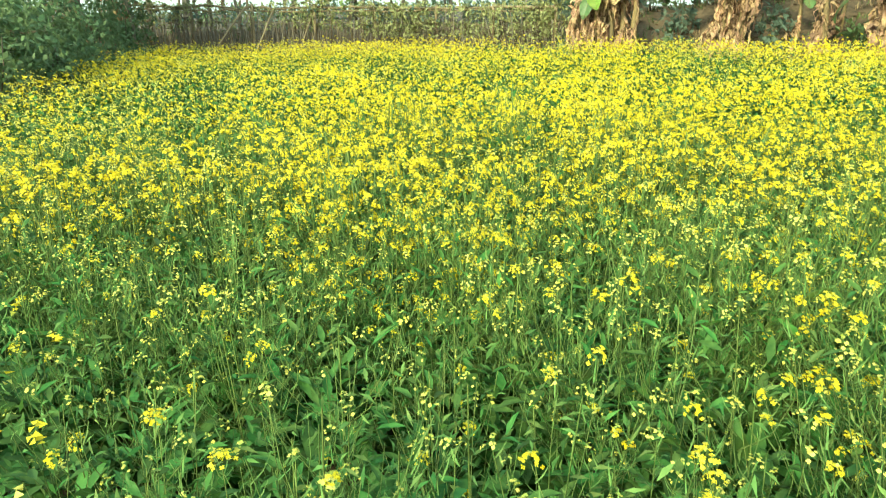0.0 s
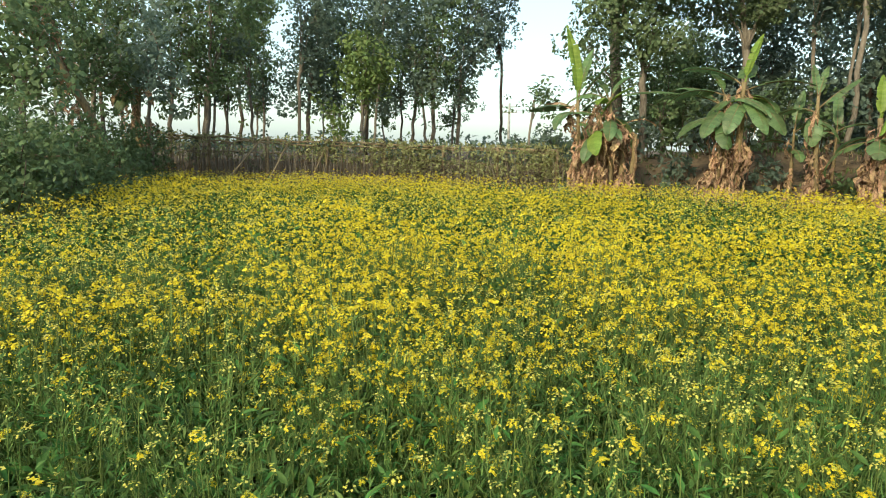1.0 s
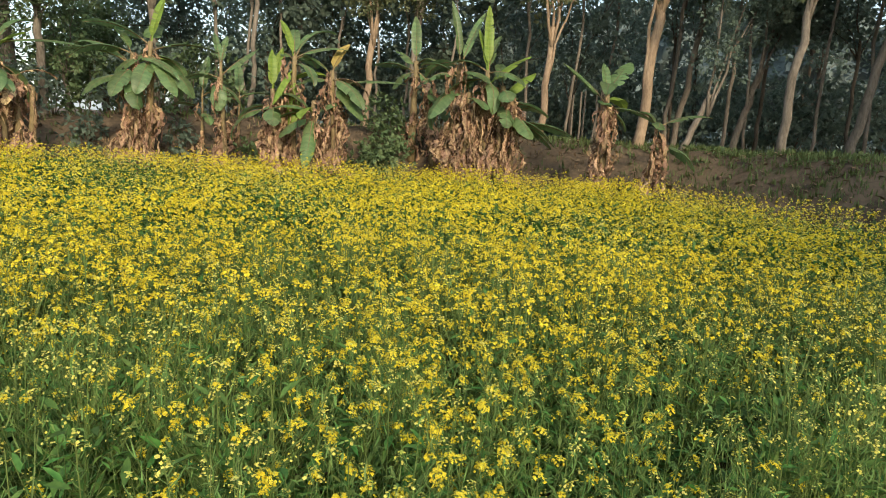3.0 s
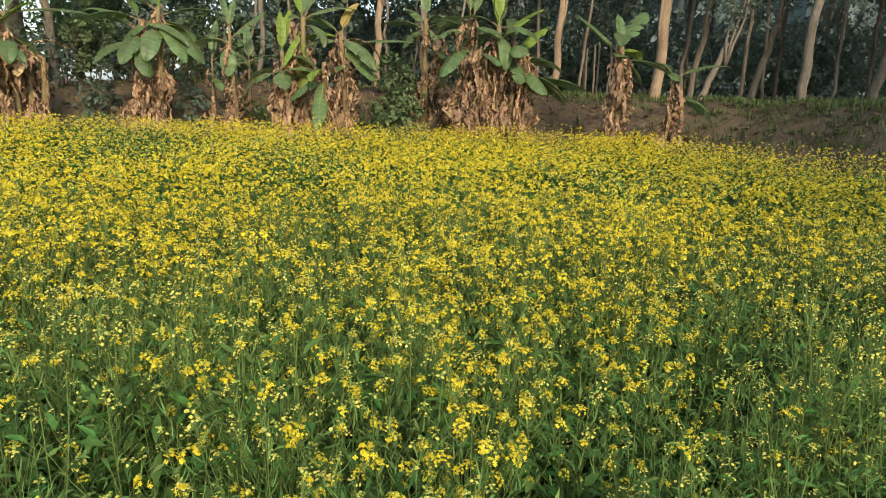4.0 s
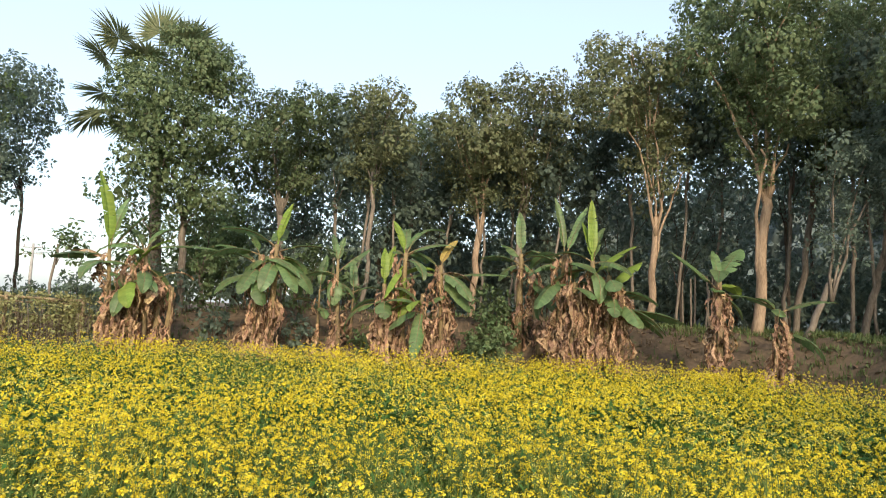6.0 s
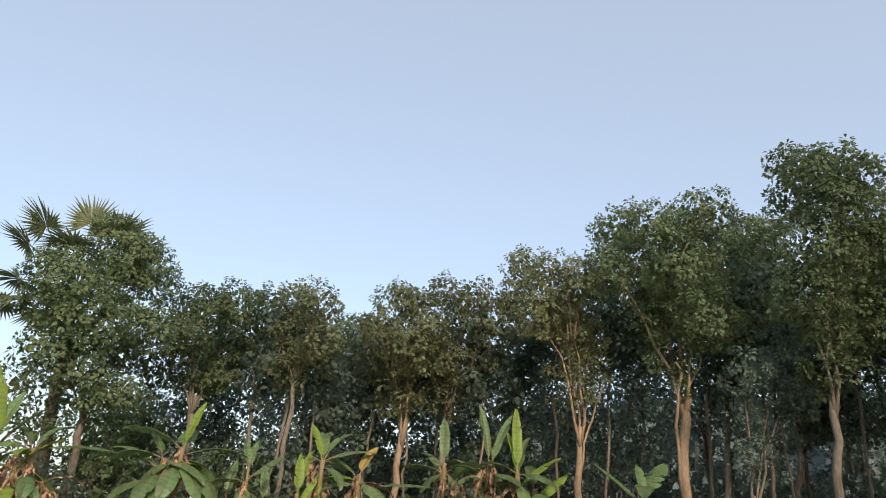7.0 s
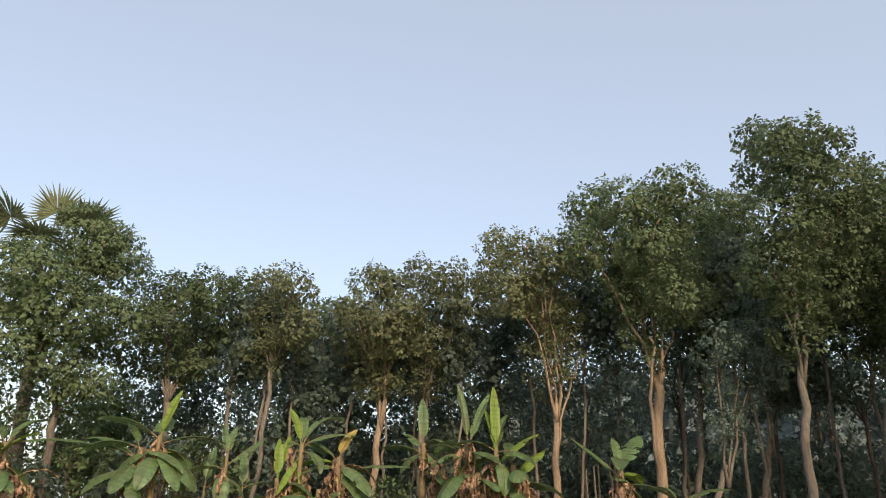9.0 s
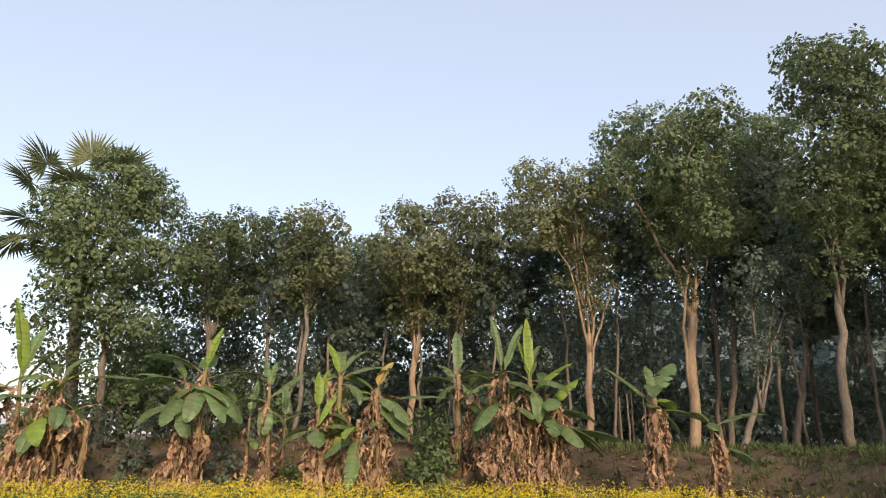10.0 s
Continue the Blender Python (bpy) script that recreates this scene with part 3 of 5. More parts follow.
broad_tree((-12.24, 4.75), (-12.19, 4.88, 2.55), 0.062, [(-13.03, 5.19, 3.44, 0.69), (-11.23, 4.83, 2.99, 0.50), (-13.08, 5.08, 2.79, 0.58), (-11.21, 4.87, 2.50, 0.40), (-12.92, 5.46, 4.11, 0.82), (-11.54, 4.06, 2.99, 0.70), (-13.20, 4.76, 2.40, 0.69), (-11.31, 4.65, 2.16, 0.44)], LEAF_BUSH, BARK_GREY, 0.125, 6.5, 13, 0.14)


def rear_tree(x, y, h, spread, low, leaf=None, size=0.15, per_area=6.0):
    """A tree deep in the grove, leafy from low to h; its default leaf colour holds haze."""
    z = gz(x, y)
    n = int(6 + spread * 3)
    blobs = []
    for i in range(n):
        k = (i + 0.5) / n
        s = spread * (0.6 + 0.5 * math.sin(k * 2.8))
        a = rng.uniform(0, 6.28)
        blobs.append((x + math.cos(a) * s * rng.uniform(0.2, 0.9), y + math.sin(a) * s * 0.6, z + low + (h - low) * k, s * rng.uniform(0.55, 0.8)))
    per_area *= 0.52
    broad_tree((x, y), (x + rng.uniform(-0.2, 0.2), y, z + low * 1.05), rng.uniform(0.045, 0.075), blobs, leaf or LEAF_HAZED, BARK_DARK, size * 0.95, per_area * 0.85, 8, 0.18)


for k in range(30):
    az = radians(-13 + k * 2.15 + rng.uniform(-1, 1))
    dist = (19.5, 23.0, 27.0)[k % 3] + rng.uniform(-1, 1)
    hi = 5.3 + 3.1 * smooth01((math.degrees(az) - 8) / 14) + rng.uniform(-0.4, 0.5)
    rear_tree(math.sin(az) * dist, math.cos(az) * dist, hi * (dist / 21), 1.5 + rng.uniform(0, 0.5), 1.6 + 1.2 * smooth01((math.degrees(az) - 16) / 12) + rng.uniform(-0.5, 0.5))


# the wood goes on behind the grove: a backdrop sheet, coloured as if hazed
def far_woods():
    bag = Bag()
    az = np.radians(np.arange(-13.5, 112, 0.5))
    rows = np.linspace(0, 1, 12)
    top = np.array([(13.0 + 4.5 * noise.noise(Vector((a * 9, 0.3, 1.0))) + 2.0 * noise.noise(Vector((a * 40, 0.3, 3.0)))) for a in az]) * (0.12 + 0.5 * smooth01((np.degrees(az) + 13) / 6) + 0.38 * smooth01((np.degrees(az) - 3) / 12))
    v = []
    for h in rows:
        for a, tp in zip(az, top):
            r = 58 + 5 * noise.noise(Vector((a * 14, h * 4, 2.0))) + 2 * noise.noise(Vector((a * 50, h * 12, 5.0))) + 3 * h * h
            v.append((math.sin(a) * r, math.cos(a) * r, -0.5 + tp * h))
    m = len(az)
    bag.add(v, [(i * m + j, i * m + j + 1, (i + 1) * m + j + 1, (i + 1) * m + j) for i in range(len(rows) - 1) for j in range(m - 1)], HAZED_WOOD)
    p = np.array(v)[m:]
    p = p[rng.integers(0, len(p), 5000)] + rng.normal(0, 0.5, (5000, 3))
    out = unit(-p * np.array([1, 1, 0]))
    rosettes(bag, p, out, 0.8, HAZED_WOOD, 4)
    tagged(part("far_woods", bag), "backdrop of far wood behind the grove, haze put into its colour", "woods", kind="stuff")


far_woods()
# slender bare-stemmed trees between the front row and the dark grove
for k in range(17):
    az = radians(-10 + k * 3.05 + rng.uniform(-1, 1))
    dist = 17.8 + rng.uniform(-0.6, 1.6)
    x, y = math.sin(az) * dist, math.cos(az) * dist
    z = gz(x, y)
    lean = rng.uniform(-0.35, 0.35)
    top = 4.7 + 1.9 * smooth01((math.degrees(az) - 8) / 14)
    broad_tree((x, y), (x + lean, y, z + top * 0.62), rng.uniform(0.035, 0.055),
               [(x + lean + rng.uniform(-0.5, 0.5), y + rng.uniform(-0.3, 0.3), z + top * q, 0.5) for q in (0.8, 0.92, 1.05)], LEAF_HAZED, BARK_GREY, 0.17, 13.0, 9, 0.15)
# thin young trees behind the fence
for k in range(17):
    az = radians(-66 + k * 1.85 + rng.uniform(-0.8, 0.8))
    dist = rng.uniform(18.5, 26)
    x, y = math.sin(az) * dist, math.cos(az) * dist
    z = gz(x, y)
    lean = rng.uniform(-0.4, 0.4)
    top = rng.uniform(4.0, 6.0)
    broad_tree((x, y), (x + lean * 0.7, y, z + top * 0.5), rng.uniform(0.03, 0.06),
               [(x + lean + rng.uniform(-0.5, 0.5), y + rng.uniform(-0.3, 0.3), z + top * q, rng.uniform(0.3, 0.55)) for q in ((0.34, 0.55, 0.8, 1.0), (0.5, 0.68, 0.84, 1.0))[k % 2]], LEAF_BUSH if k % 3 else LEAF_HAZED, BARK_GREY, 0.13, 15.0, 9, 0.12)
# unseen trees added east of the field and behind the standing place, to shade its right side
for ex, ey, eh in ((13.6, 10.2, 6.5), (12.2, 7.0, 6.0), (13.4, 4.0, 6.5), (10.4, 1.0, 6.0), (9.6, -2.5, 6.5), (5.8, -4.6, 6.4), (8.2, -6.0, 7.0)):
    rear_tree(ex, ey, eh, 1.6, 2.4, LEAF_TREE, 0.22, 6.0)
# more trees behind the fence
for ex, ey, eh, el in ((-21.5, 16.0, 8.0, 3.4), (-18.0, 19.0, 8.0, 3.6), (-23.5, 12.0, 7.5, 3.0), (-25, 18, 8, 3.6)):
    rear_tree(ex, ey, eh, 1.5, el, LEAF_BUSH, 0.15, 6.0)


# ---------------------------------------------------------------- fan palm
def fan_palm(x, y, top, lean):
    z = gz(x, y)
    t = thing("fan_palm", (x, y, z), "tall fan palm with stiff grey-green fronds behind a tree", "palm tree")
    b = Bag()
    hgt = top - z
    tube(b, bent((0, 0, 0), (*lean, hgt), 14, 0.01), np.linspace(0.15, 0.11, 14) * (1 + 0.05 * (np.arange(14) % 2)), BARK_GREY, 10, 0.04)
    part("trunk", b, t)
    ways = [(0.75, -0.3, 1.0), (0.05, -0.2, 1.1), (0.9, 0.2, 0.75), (-0.85, -0.2, 0.55), (-1.0, 0.2, 0.05), (-0.8, -0.3, -0.45), (0.1, 0.9, 0.5),
            (0.2, -0.9, 0.3), (0.9, -0.4, 0.1), (-0.45, -0.6, 0.75), (0.5, 0.7, -0.1), (-0.6, 0.5, -0.3), (-0.35, -0.8, -0.5), (0.6, -0.5, 0.7)]
    for w in ways:
        f = Bag()
        w = unit(np.array(w, float))
        stalk = np.array([*lean, hgt]) + w * 1.55
        st = Bag()
        tube(st, bent((*lean, hgt - 0.1), stalk, 5, 0.02), (0.03, 0.025, 0.022, 0.02, 0.018), PALM, 5)
        side = unit(np.cross(w, (0.1, 0.2, 1)))
        nrm = np.cross(side, w)
        a = np.radians(np.linspace(-112, 112, 34))
        ax = np.cos(a)[:, None] * w + np.sin(a)[:, None] * side + nrm * rng.normal(0, 0.06, 34)[:, None] + np.array([0, 0, -0.10])
        blade = [(0, 0, 0), (-0.045, 0.5, 0.02), (0, 1.0, -0.05), (0.045, 0.5, 0.02), (0, 0.5, -0.015)]
        f.repeat(blade, [(0, 4, 2, 1), (0, 3, 2, 4)], np.repeat(stalk[None], 34, 0), frames_of(ax, np.repeat(nrm[None], 34, 0), 0.82 * rng.uniform(0.85, 1.1, 34)), PALM)
        part("stalk", st, part("frond", f, t))


fan_palm(-7.29, 17.11, 6.77, (-0.37, -0.16))


# ---------------------------------------------------------------- banana plants
def banana_leaf(length, width, arch, mat, fold=0.1, torn=0.34, n=24):
    """An oblong blade along +y that bends down as it goes; fold lifts (+) or drops (-) its halves; some edges are torn to the midrib."""
    bag, midrib = Bag(), Bag()
    s = np.linspace(0, 1, n)
    ang = -arch * s ** 1.25
    y = np.concatenate([[0], np.cumsum(np.cos(ang[:-1]) * length / (n - 1))])
    z = np.concatenate([[0], np.cumsum(np.sin(ang[:-1]) * length / (n - 1))])
    stalk = 0.14
    k = np.clip((s - stalk) / (1 - stalk), 0, 1)
    w = width * 0.5 * np.clip(k / 0.16, 0, 1) ** 0.55 * np.clip((1 - k) / 0.36, 0, 1) ** 0.58 * (0.9 + 0.1 * np.sin(k * 3.1))
    rib = np.column_stack([0.04 * length * rng.normal(0, 1) * s ** 2, y, z])
    tube(midrib, rib - np.array([0, 0, 0.006]), np.linspace(0.022, 0.004, n), BANANA_STEM if mat is not BANANA_YOUNG else BANANA_YOUNG, 3)
    for side in (-1, 1):
        i = int(stalk * (n - 1))
        while i < n - 1:
            run = int(rng.integers(1, 4)) if rng.random() < torn * 2.2 else int(rng.integers(4, 8))
            j = min(i + run, n - 1)
            sag = rng.normal(0, 0.14 if run < 4 else 0.04)
            short = rng.uniform(0.72, 1.0) if run < 4 else 1.0
            v = []
            for m in range(i, j + 1):
                o = np.array([rib[m][0], rib[m][1], rib[m][2]])
                pinch = (0.010 if run < 4 else 0.002) * length * ((1 if m == i else 0) - (1 if m == j else 0))
                for fr in (0.0, 0.5, 1.0):
                    ww = w[m] * fr * short
                    v.append(o + (side * ww, pinch * fr + 0.03 * fr, ww * (fold - (0.35 + sag) * fr * fr)))
            r = j - i
            q = [(a * 3 + c, a * 3 + c + 1, a * 3 + c + 4, a * 3 + c + 3) for a in range(r) for c in range(2)]
            bag.add(v, q if side < 0 else [x[::-1] for x in q], mat)
            i = j
    return bag, midrib


def hanging_dry_leaf(length, width):
    """A crumpled dead blade that hangs down from its stalk in ragged strips."""
    bag = Bag()
    n = 12
    s = np.linspace(0, 1, n)
    for strip in range(3):
        out = 0.09 * np.sin(s * 3.3) + np.cumsum(rng.normal(0, 0.016, n))
        w = width * 0.5 * (0.3 + 0.8 * np.sin(np.pi * s ** 0.8)) * rng.uniform(0.35, 1.25, n)
        tw = rng.uniform(-0.8, 0.8) + np.cumsum(rng.normal(0, 0.5, n))
        long = length * rng.uniform(0.55, 1.0)
        mid = np.column_stack([(strip - 1) * width * 0.55 * s + np.cumsum(rng.normal(0, 0.014, n)), out, -s * long])
        v = []
        for i in range(n):
            c, sn = math.cos(tw[i]), math.sin(tw[i])
            for q in (-1.0, 0.1, 1.0):
                v.append(mid[i] + (q * w[i] * c, q * w[i] * sn + rng.normal(0, 0.014), rng.normal(0, 0.015)))
        bag.add(v, [(i * 3 + j, i * 3 + j + 1, i * 3 + j + 4, i * 3 + j + 3) for i in range(n - 1) for j in range(2)], BANANA_DRY)
    return bag


DRY_MESHES = [hanging_dry_leaf(rng.uniform(0.35, 0.8), rng.uniform(0.032, 0.07)).mesh("dry_leaf") for _ in range(18)]


def banana_plant(x, y, top, lean=(0, 0), leaves=(), dry=16, dry_top=None, radius=0.10, skirt=0.16, words="green banana plant with a skirt of dead leaves"):
    """leaves: (way in degrees, rise in degrees, length, width, bend in degrees, material)."""
    z = gz(x, y) - 0.05
    t = thing("banana_plant", (x, y, z), words, "banana plant", "banana plants along the bank")
    h = top - z
    stem = Bag()
    p = bent((0, 0, 0), (lean[0], lean[1], h), 9, 0.02)
    tube(stem, p, np.linspace(radius, radius * 0.5, 9) * 0.85, BANANA_STEM, 10, 0.06)
    part("pseudostem", stem, t)
    if len(leaves) > 3 and radius > 0.085:
        # older leaves that hang about the crown of the stem
        leaves = list(leaves) + [(rng.uniform(0, 360), rng.uniform(-25, 42), rng.uniform(0.7, 1.05), rng.uniform(0.22, 0.36), rng.uniform(70, 115), BANANA_GREEN if rng.random() < 0.8 else BANANA_YOUNG) for _ in range(2)]
    for way, rise, length, width, arch, mat in leaves:
        blade, midrib = banana_leaf(length * 1.08, width * (0.74 if rise > 55 else 0.94), radians(arch * 0.95 + 8), mat, 0.55 if rise > 55 else rng.uniform(-0.35, 0.25), 0.5 if mat is BANANA_DRY else 0.13)
        lf = part("leaf", blade, t, "dry brown leaf" if mat is BANANA_DRY else "")
        part("midrib", midrib, lf)
        lf.matrix_basis = pose(lean[0], lean[1], h - (0.06 if rise > 55 else rng.uniform(0.02, 0.34) if rise > 8 else rng.uniform(0.15, 0.45)), 0, 0, way - 90) @ pose(0, 0, 0, rise, 0, 0) @ pose(0, 0, 0, 0, rng.uniform(-1, 1) * (9 if rise > 40 else 22), 0)
    hi = min((dry_top or 9) - 0.12, top) - z
    dry = int(dry * 2.6)
    for i in range(dry):
        a = i * 2.4 + rng.uniform(-0.4, 0.4) if i % 3 else rng.uniform(-2.6, -0.5)
        hh = hi * (0.26 + 0.78 * ((i * 0.618) % 1.0)) if i % 9 else h * rng.uniform(0.75, 1.0) if h > 0.5 else hi
        k = hh / h
        d = part("dry_leaf", DRY_MESHES[int(rng.integers(len(DRY_MESHES)))], t)
        r = radius * 0.75 + skirt * rng.uniform(0.0, 1.0) ** 1.5 * (0.35 + 0.65 * min(1.0, hh / hi))
        d.matrix_basis = Matrix.LocRotScale((lean[0] * k + math.cos(a) * r, lean[1] * k + math.sin(a) * r, hh),
                                            Euler((rng.uniform(-0.06, 0.10), rng.uniform(-0.14, 0.14), a - math.pi / 2)), Vector((rng.uniform(0.8, 1.3), rng.uniform(0.8, 1.2), rng.uniform(0.75, 1.2))))
    return t


G, Y, D, W = BANANA_GREEN, BANANA_YOUNG, BANANA_DRY, BANANA_YELLOW


# clump at the west end
banana_plant(-6.16, 12.79, 2.49, (-0.20, -0.09), [(150, 86, 1.45, 0.36, 10, Y), (75, 80, 1.05, 0.34, 14, G), (22, 58, 0.95, 0.30, 10, G), (180, 14, 1.0, 0.34, 35, G), (172, 52, 0.95, 0.26, 105, D), (-110, 10, 0.7, 0.30, 100, G), (-20, -5, 0.6, 0.3, 80, G)], 14, 1.98, 0.075, 0.12, "thin banana plant with upright young leaves")
banana_plant(-5.90, 12.81, 2.21, (-0.03, -0.01), [(100, 55, 0.9, 0.28, 50, G), (-95, -35, 0.75, 0.30, 50, G), (205, 30, 0.8, 0.26, 90, G), (-40, 25, 0.7, 0.26, 100, G), (20, 62, 0.8, 0.26, 40, Y)], 26, 2.10, 0.100, 0.24, "banana plant buried in brown dead leaves")
banana_plant(-5.68, 13.02, 2.55, (-0.12, -0.06), [(4, 16, 1.3, 0.28, 26, G), (70, 60, 0.9, 0.28, 60, G), (-150, 30, 0.9, 0.28, 95, G), (-60, 5, 0.8, 0.28, 90, G), (150, 58, 0.9, 0.28, 60, G), (-100, 40, 0.7, 0.24, 100, Y)], 26, 2.14, 0.100, 0.24, "banana plant buried in brown dead leaves")
banana_plant(-5.50, 13.20, 2.03, (-0.10, -0.04), [(30, 40, 0.7, 0.26, 90, D), (-70, 10, 0.7, 0.24, 90, D)], 18, 2.01, 0.090, 0.16, "short banana stem wrapped in dead leaves")
banana_plant(-5.36, 13.26, 1.85, (0.01, 0.00), [], 3, 1.28, 0.100, 0.06, "bare brown stump of a felled banana plant")
# second clump
banana_plant(-3.93, 13.75, 2.61, (0.11, 0.03), [(182, 34, 1.35, 0.37, 70, G), (160, 44, 1.3, 0.35, 60, G), (205, 22, 1.1, 0.35, 75, G), (-140, 5, 0.95, 0.34, 75, G), (-100, -15, 0.85, 0.35, 55, G), (140, 58, 1.0, 0.34, 50, G), (-60, -30, 0.8, 0.40, 45, G)], 22, 1.80, 0.100, 0.20)
banana_plant(-3.57, 13.85, 2.84, (0.04, 0.01), [(62, 74, 0.95, 0.32, 8, Y), (2, 24, 1.15, 0.30, 45, G), (-18, 4, 0.75, 0.26, 95, W), (-92, -28, 0.85, 0.35, 50, G), (-45, -28, 1.0, 0.34, 35, G), (-25, -12, 1.05, 0.38, 65, G), (172, 40, 1.15, 0.35, 60, G), (100, 52, 0.9, 0.36, 50, G), (-150, -20, 0.8, 0.34, 50, G)], 22, 1.80, 0.100, 0.20, "banana plant with broad drooping leaves and one yellowing leaf")
# slender plants
banana_plant(-2.17, 14.03, 2.56, (-0.12, -0.02), [(18, 48, 0.85, 0.24, 12, G), (165, 25, 0.7, 0.25, 70, G), (-95, -60, 0.6, 0.32, 30, G), (125, 70, 0.65, 0.2, 10, G), (80, 72, 0.6, 0.2, 12, G), (-15, -10, 0.6, 0.24, 70, G)], 9, 1.62, 0.065, 0.07, "slender banana plant with few leaves")
banana_plant(-2.69, 14.45, 1.99, (-0.02, 0.00), [(80, 80, 0.75, 0.26, 8, G), (10, 40, 0.55, 0.24, 70, G), (190, 32, 0.55, 0.22, 70, G), (-60, 5, 0.5, 0.22, 70, G)], 2, 1.42, 0.045, 0.06, "young banana plant with upright leaf")
banana_plant(-2.03, 14.66, 1.99, (0.00, 0.00), [(95, 80, 0.7, 0.24, 8, G), (172, 22, 0.65, 0.28, 50, G), (15, 35, 0.6, 0.24, 60, G)], 2, 1.45, 0.045, 0.06, "young banana plant with upright leaf")
# middle clump
banana_plant(-1.22, 13.55, 2.14, (-0.05, -0.01), [(100, 84, 0.72, 0.24, 6, Y), (70, 74, 0.85, 0.24, 12, Y), (178, 8, 0.65, 0.36, 75, G), (-80, -10, 0.65, 0.36, 60, G), (30, 55, 0.7, 0.24, 40, G)], 24, 2.07, 0.100, 0.16)
banana_plant(-0.84, 13.57, 2.77, (-0.04, 0.00), [(48, 64, 1.15, 0.30, 75, G), (8, 34, 1.0, 0.28, 45, G), (-95, -72, 1.0, 0.30, 12, Y), (140, 68, 0.8, 0.28, 20, Y), (-140, -40, 0.8, 0.26, 30, Y), (100, 70, 0.85, 0.28, 60, G), (-50, 12, 0.75, 0.26, 110, G)], 22, 2.13, 0.100, 0.16, "banana plant with arching pale green leaves")
banana_plant(-0.39, 13.29, 1.97, (-0.10, 0.00), [(-95, -58, 1.05, 0.28, 12, G), (170, 10, 0.7, 0.34, 60, G), (30, 50, 0.8, 0.26, 60, G), (195, 35, 0.7, 0.3, 70, G)], 16, 1.54, 0.090, 0.12, "banana plant with one leaf hanging straight down")
banana_plant(-0.02, 13.60, 2.56, (-0.16, 0.00), [(5, 18, 1.35, 0.26, 22, G), (-30, -25, 0.9, 0.44, 40, G), (150, 50, 0.9, 0.32, 55, G), (55, 64, 0.75, 0.3, 30, W), (-8, 15, 0.8, 0.30, 85, D), (200, 25, 0.7, 0.3, 80, G)], 26, 1.95, 0.100, 0.22, "banana plant with one long level leaf and torn dry leaves")
# leaning pair on the slope
banana_plant(1.55, 14.92, 2.99, (0.00, 0.00), [(165, 28, 0.85, 0.42, 50, G), (10, 26, 1.0, 0.34, 62, G), (95, 82, 0.95, 0.30, 6, G), (-160, -15, 0.6, 0.34, 60, G), (120, 55, 0.7, 0.28, 50, G)], 4, 2.13, 0.120, 0.05, "leaning banana plant with peeling dry stem")
banana_plant(2.02, 14.76, 2.65, (-0.25, 0.03), [(-60, -25, 1.0, 0.36, 30, G), (-85, 10, 0.5, 0.24, 100, D), (150, 30, 0.5, 0.26, 90, D)], 9, 2.51, 0.090, 0.08, "leaning banana stem with dry leaves")
# big clump
banana_plant(2.14, 13.53, 2.88, (0.13, -0.02), [(112, 80, 1.2, 0.24, 5, G), (52, 58, 1.35, 0.24, 6, G), (200, 18, 0.8, 0.36, 75, G), (-150, -25, 0.9, 0.40, 35, G), (160, 48, 0.8, 0.3, 70, G), (-60, 22, 0.8, 0.40, 75, G)], 28, 2.36, 0.110, 0.20, "banana plant with two tall upright leaves")
banana_plant(2.43, 13.28, 2.34, (0.02, 0.00), [(100, 62, 0.7, 0.32, 40, G), (-70, 18, 0.75, 0.38, 70, G), (150, 30, 0.6, 0.3, 70, G)], 30, 2.34, 0.110, 0.22)
banana_plant(2.74, 13.22, 2.77, (0.02, -0.01), [(95, 84, 1.2, 0.26, 4, Y), (120, 74, 0.85, 0.26, 12, Y), (28, 44, 1.15, 0.28, 18, Y), (172, 36, 0.8, 0.3, 70, G), (-45, 12, 0.8, 0.36, 65, G), (60, 68, 0.9, 0.26, 30, G)], 30, 2.36, 0.110, 0.22, "banana plant with bright young upright leaf")
banana_plant(3.05, 13.15, 2.50, (0.02, 0.00), [(30, 50, 0.95, 0.34, 25, Y), (95, 60, 0.8, 0.3, 50, G), (-85, -12, 0.7, 0.36, 60, G), (0, 10, 0.9, 0.36, 50, G), (150, 30, 0.7, 0.28, 80, G)], 30, 2.31, 0.110, 0.22)
banana_plant(3.35, 13.08, 2.22, (-0.09, 0.02), [(-6, 8, 1.15, 0.36, 35, G), (4, -12, 0.95, 0.34, 40, G), (-32, -8, 1.0, 0.36, 45, G), (40, 28, 0.8, 0.34, 55, G), (-75, -10, 0.8, 0.34, 50, G)], 24, 2.17, 0.100, 0.18, "banana plant with broad low leaves fanned over the bank")
# two single plants
banana_plant(4.89, 12.26, 2.50, (-0.07, 0.03), [(148, 48, 1.05, 0.40, 14, G), (36, 46, 0.95, 0.40, 12, G), (-6, 12, 0.95, 0.28, 55, G), (-110, 40, 0.45, 0.3, 80, G), (95, 72, 0.6, 0.26, 20, G), (-15, -20, 0.55, 0.3, 60, G)], 26, 2.27, 0.105, 0.09, "single banana plant with four spread leaves and dry stem")
banana_plant(5.68, 11.91, 1.98, (0.01, 0.00), [(8, 26, 1.2, 0.26, 30, G), (-22, 2, 0.85, 0.46, 80, G), (-100, 25, 0.45, 0.26, 90, G), (140, 60, 0.4, 0.22, 60, G)], 16, 1.59, 0.070, 0.08, "small banana plant with one long sideways leaf")


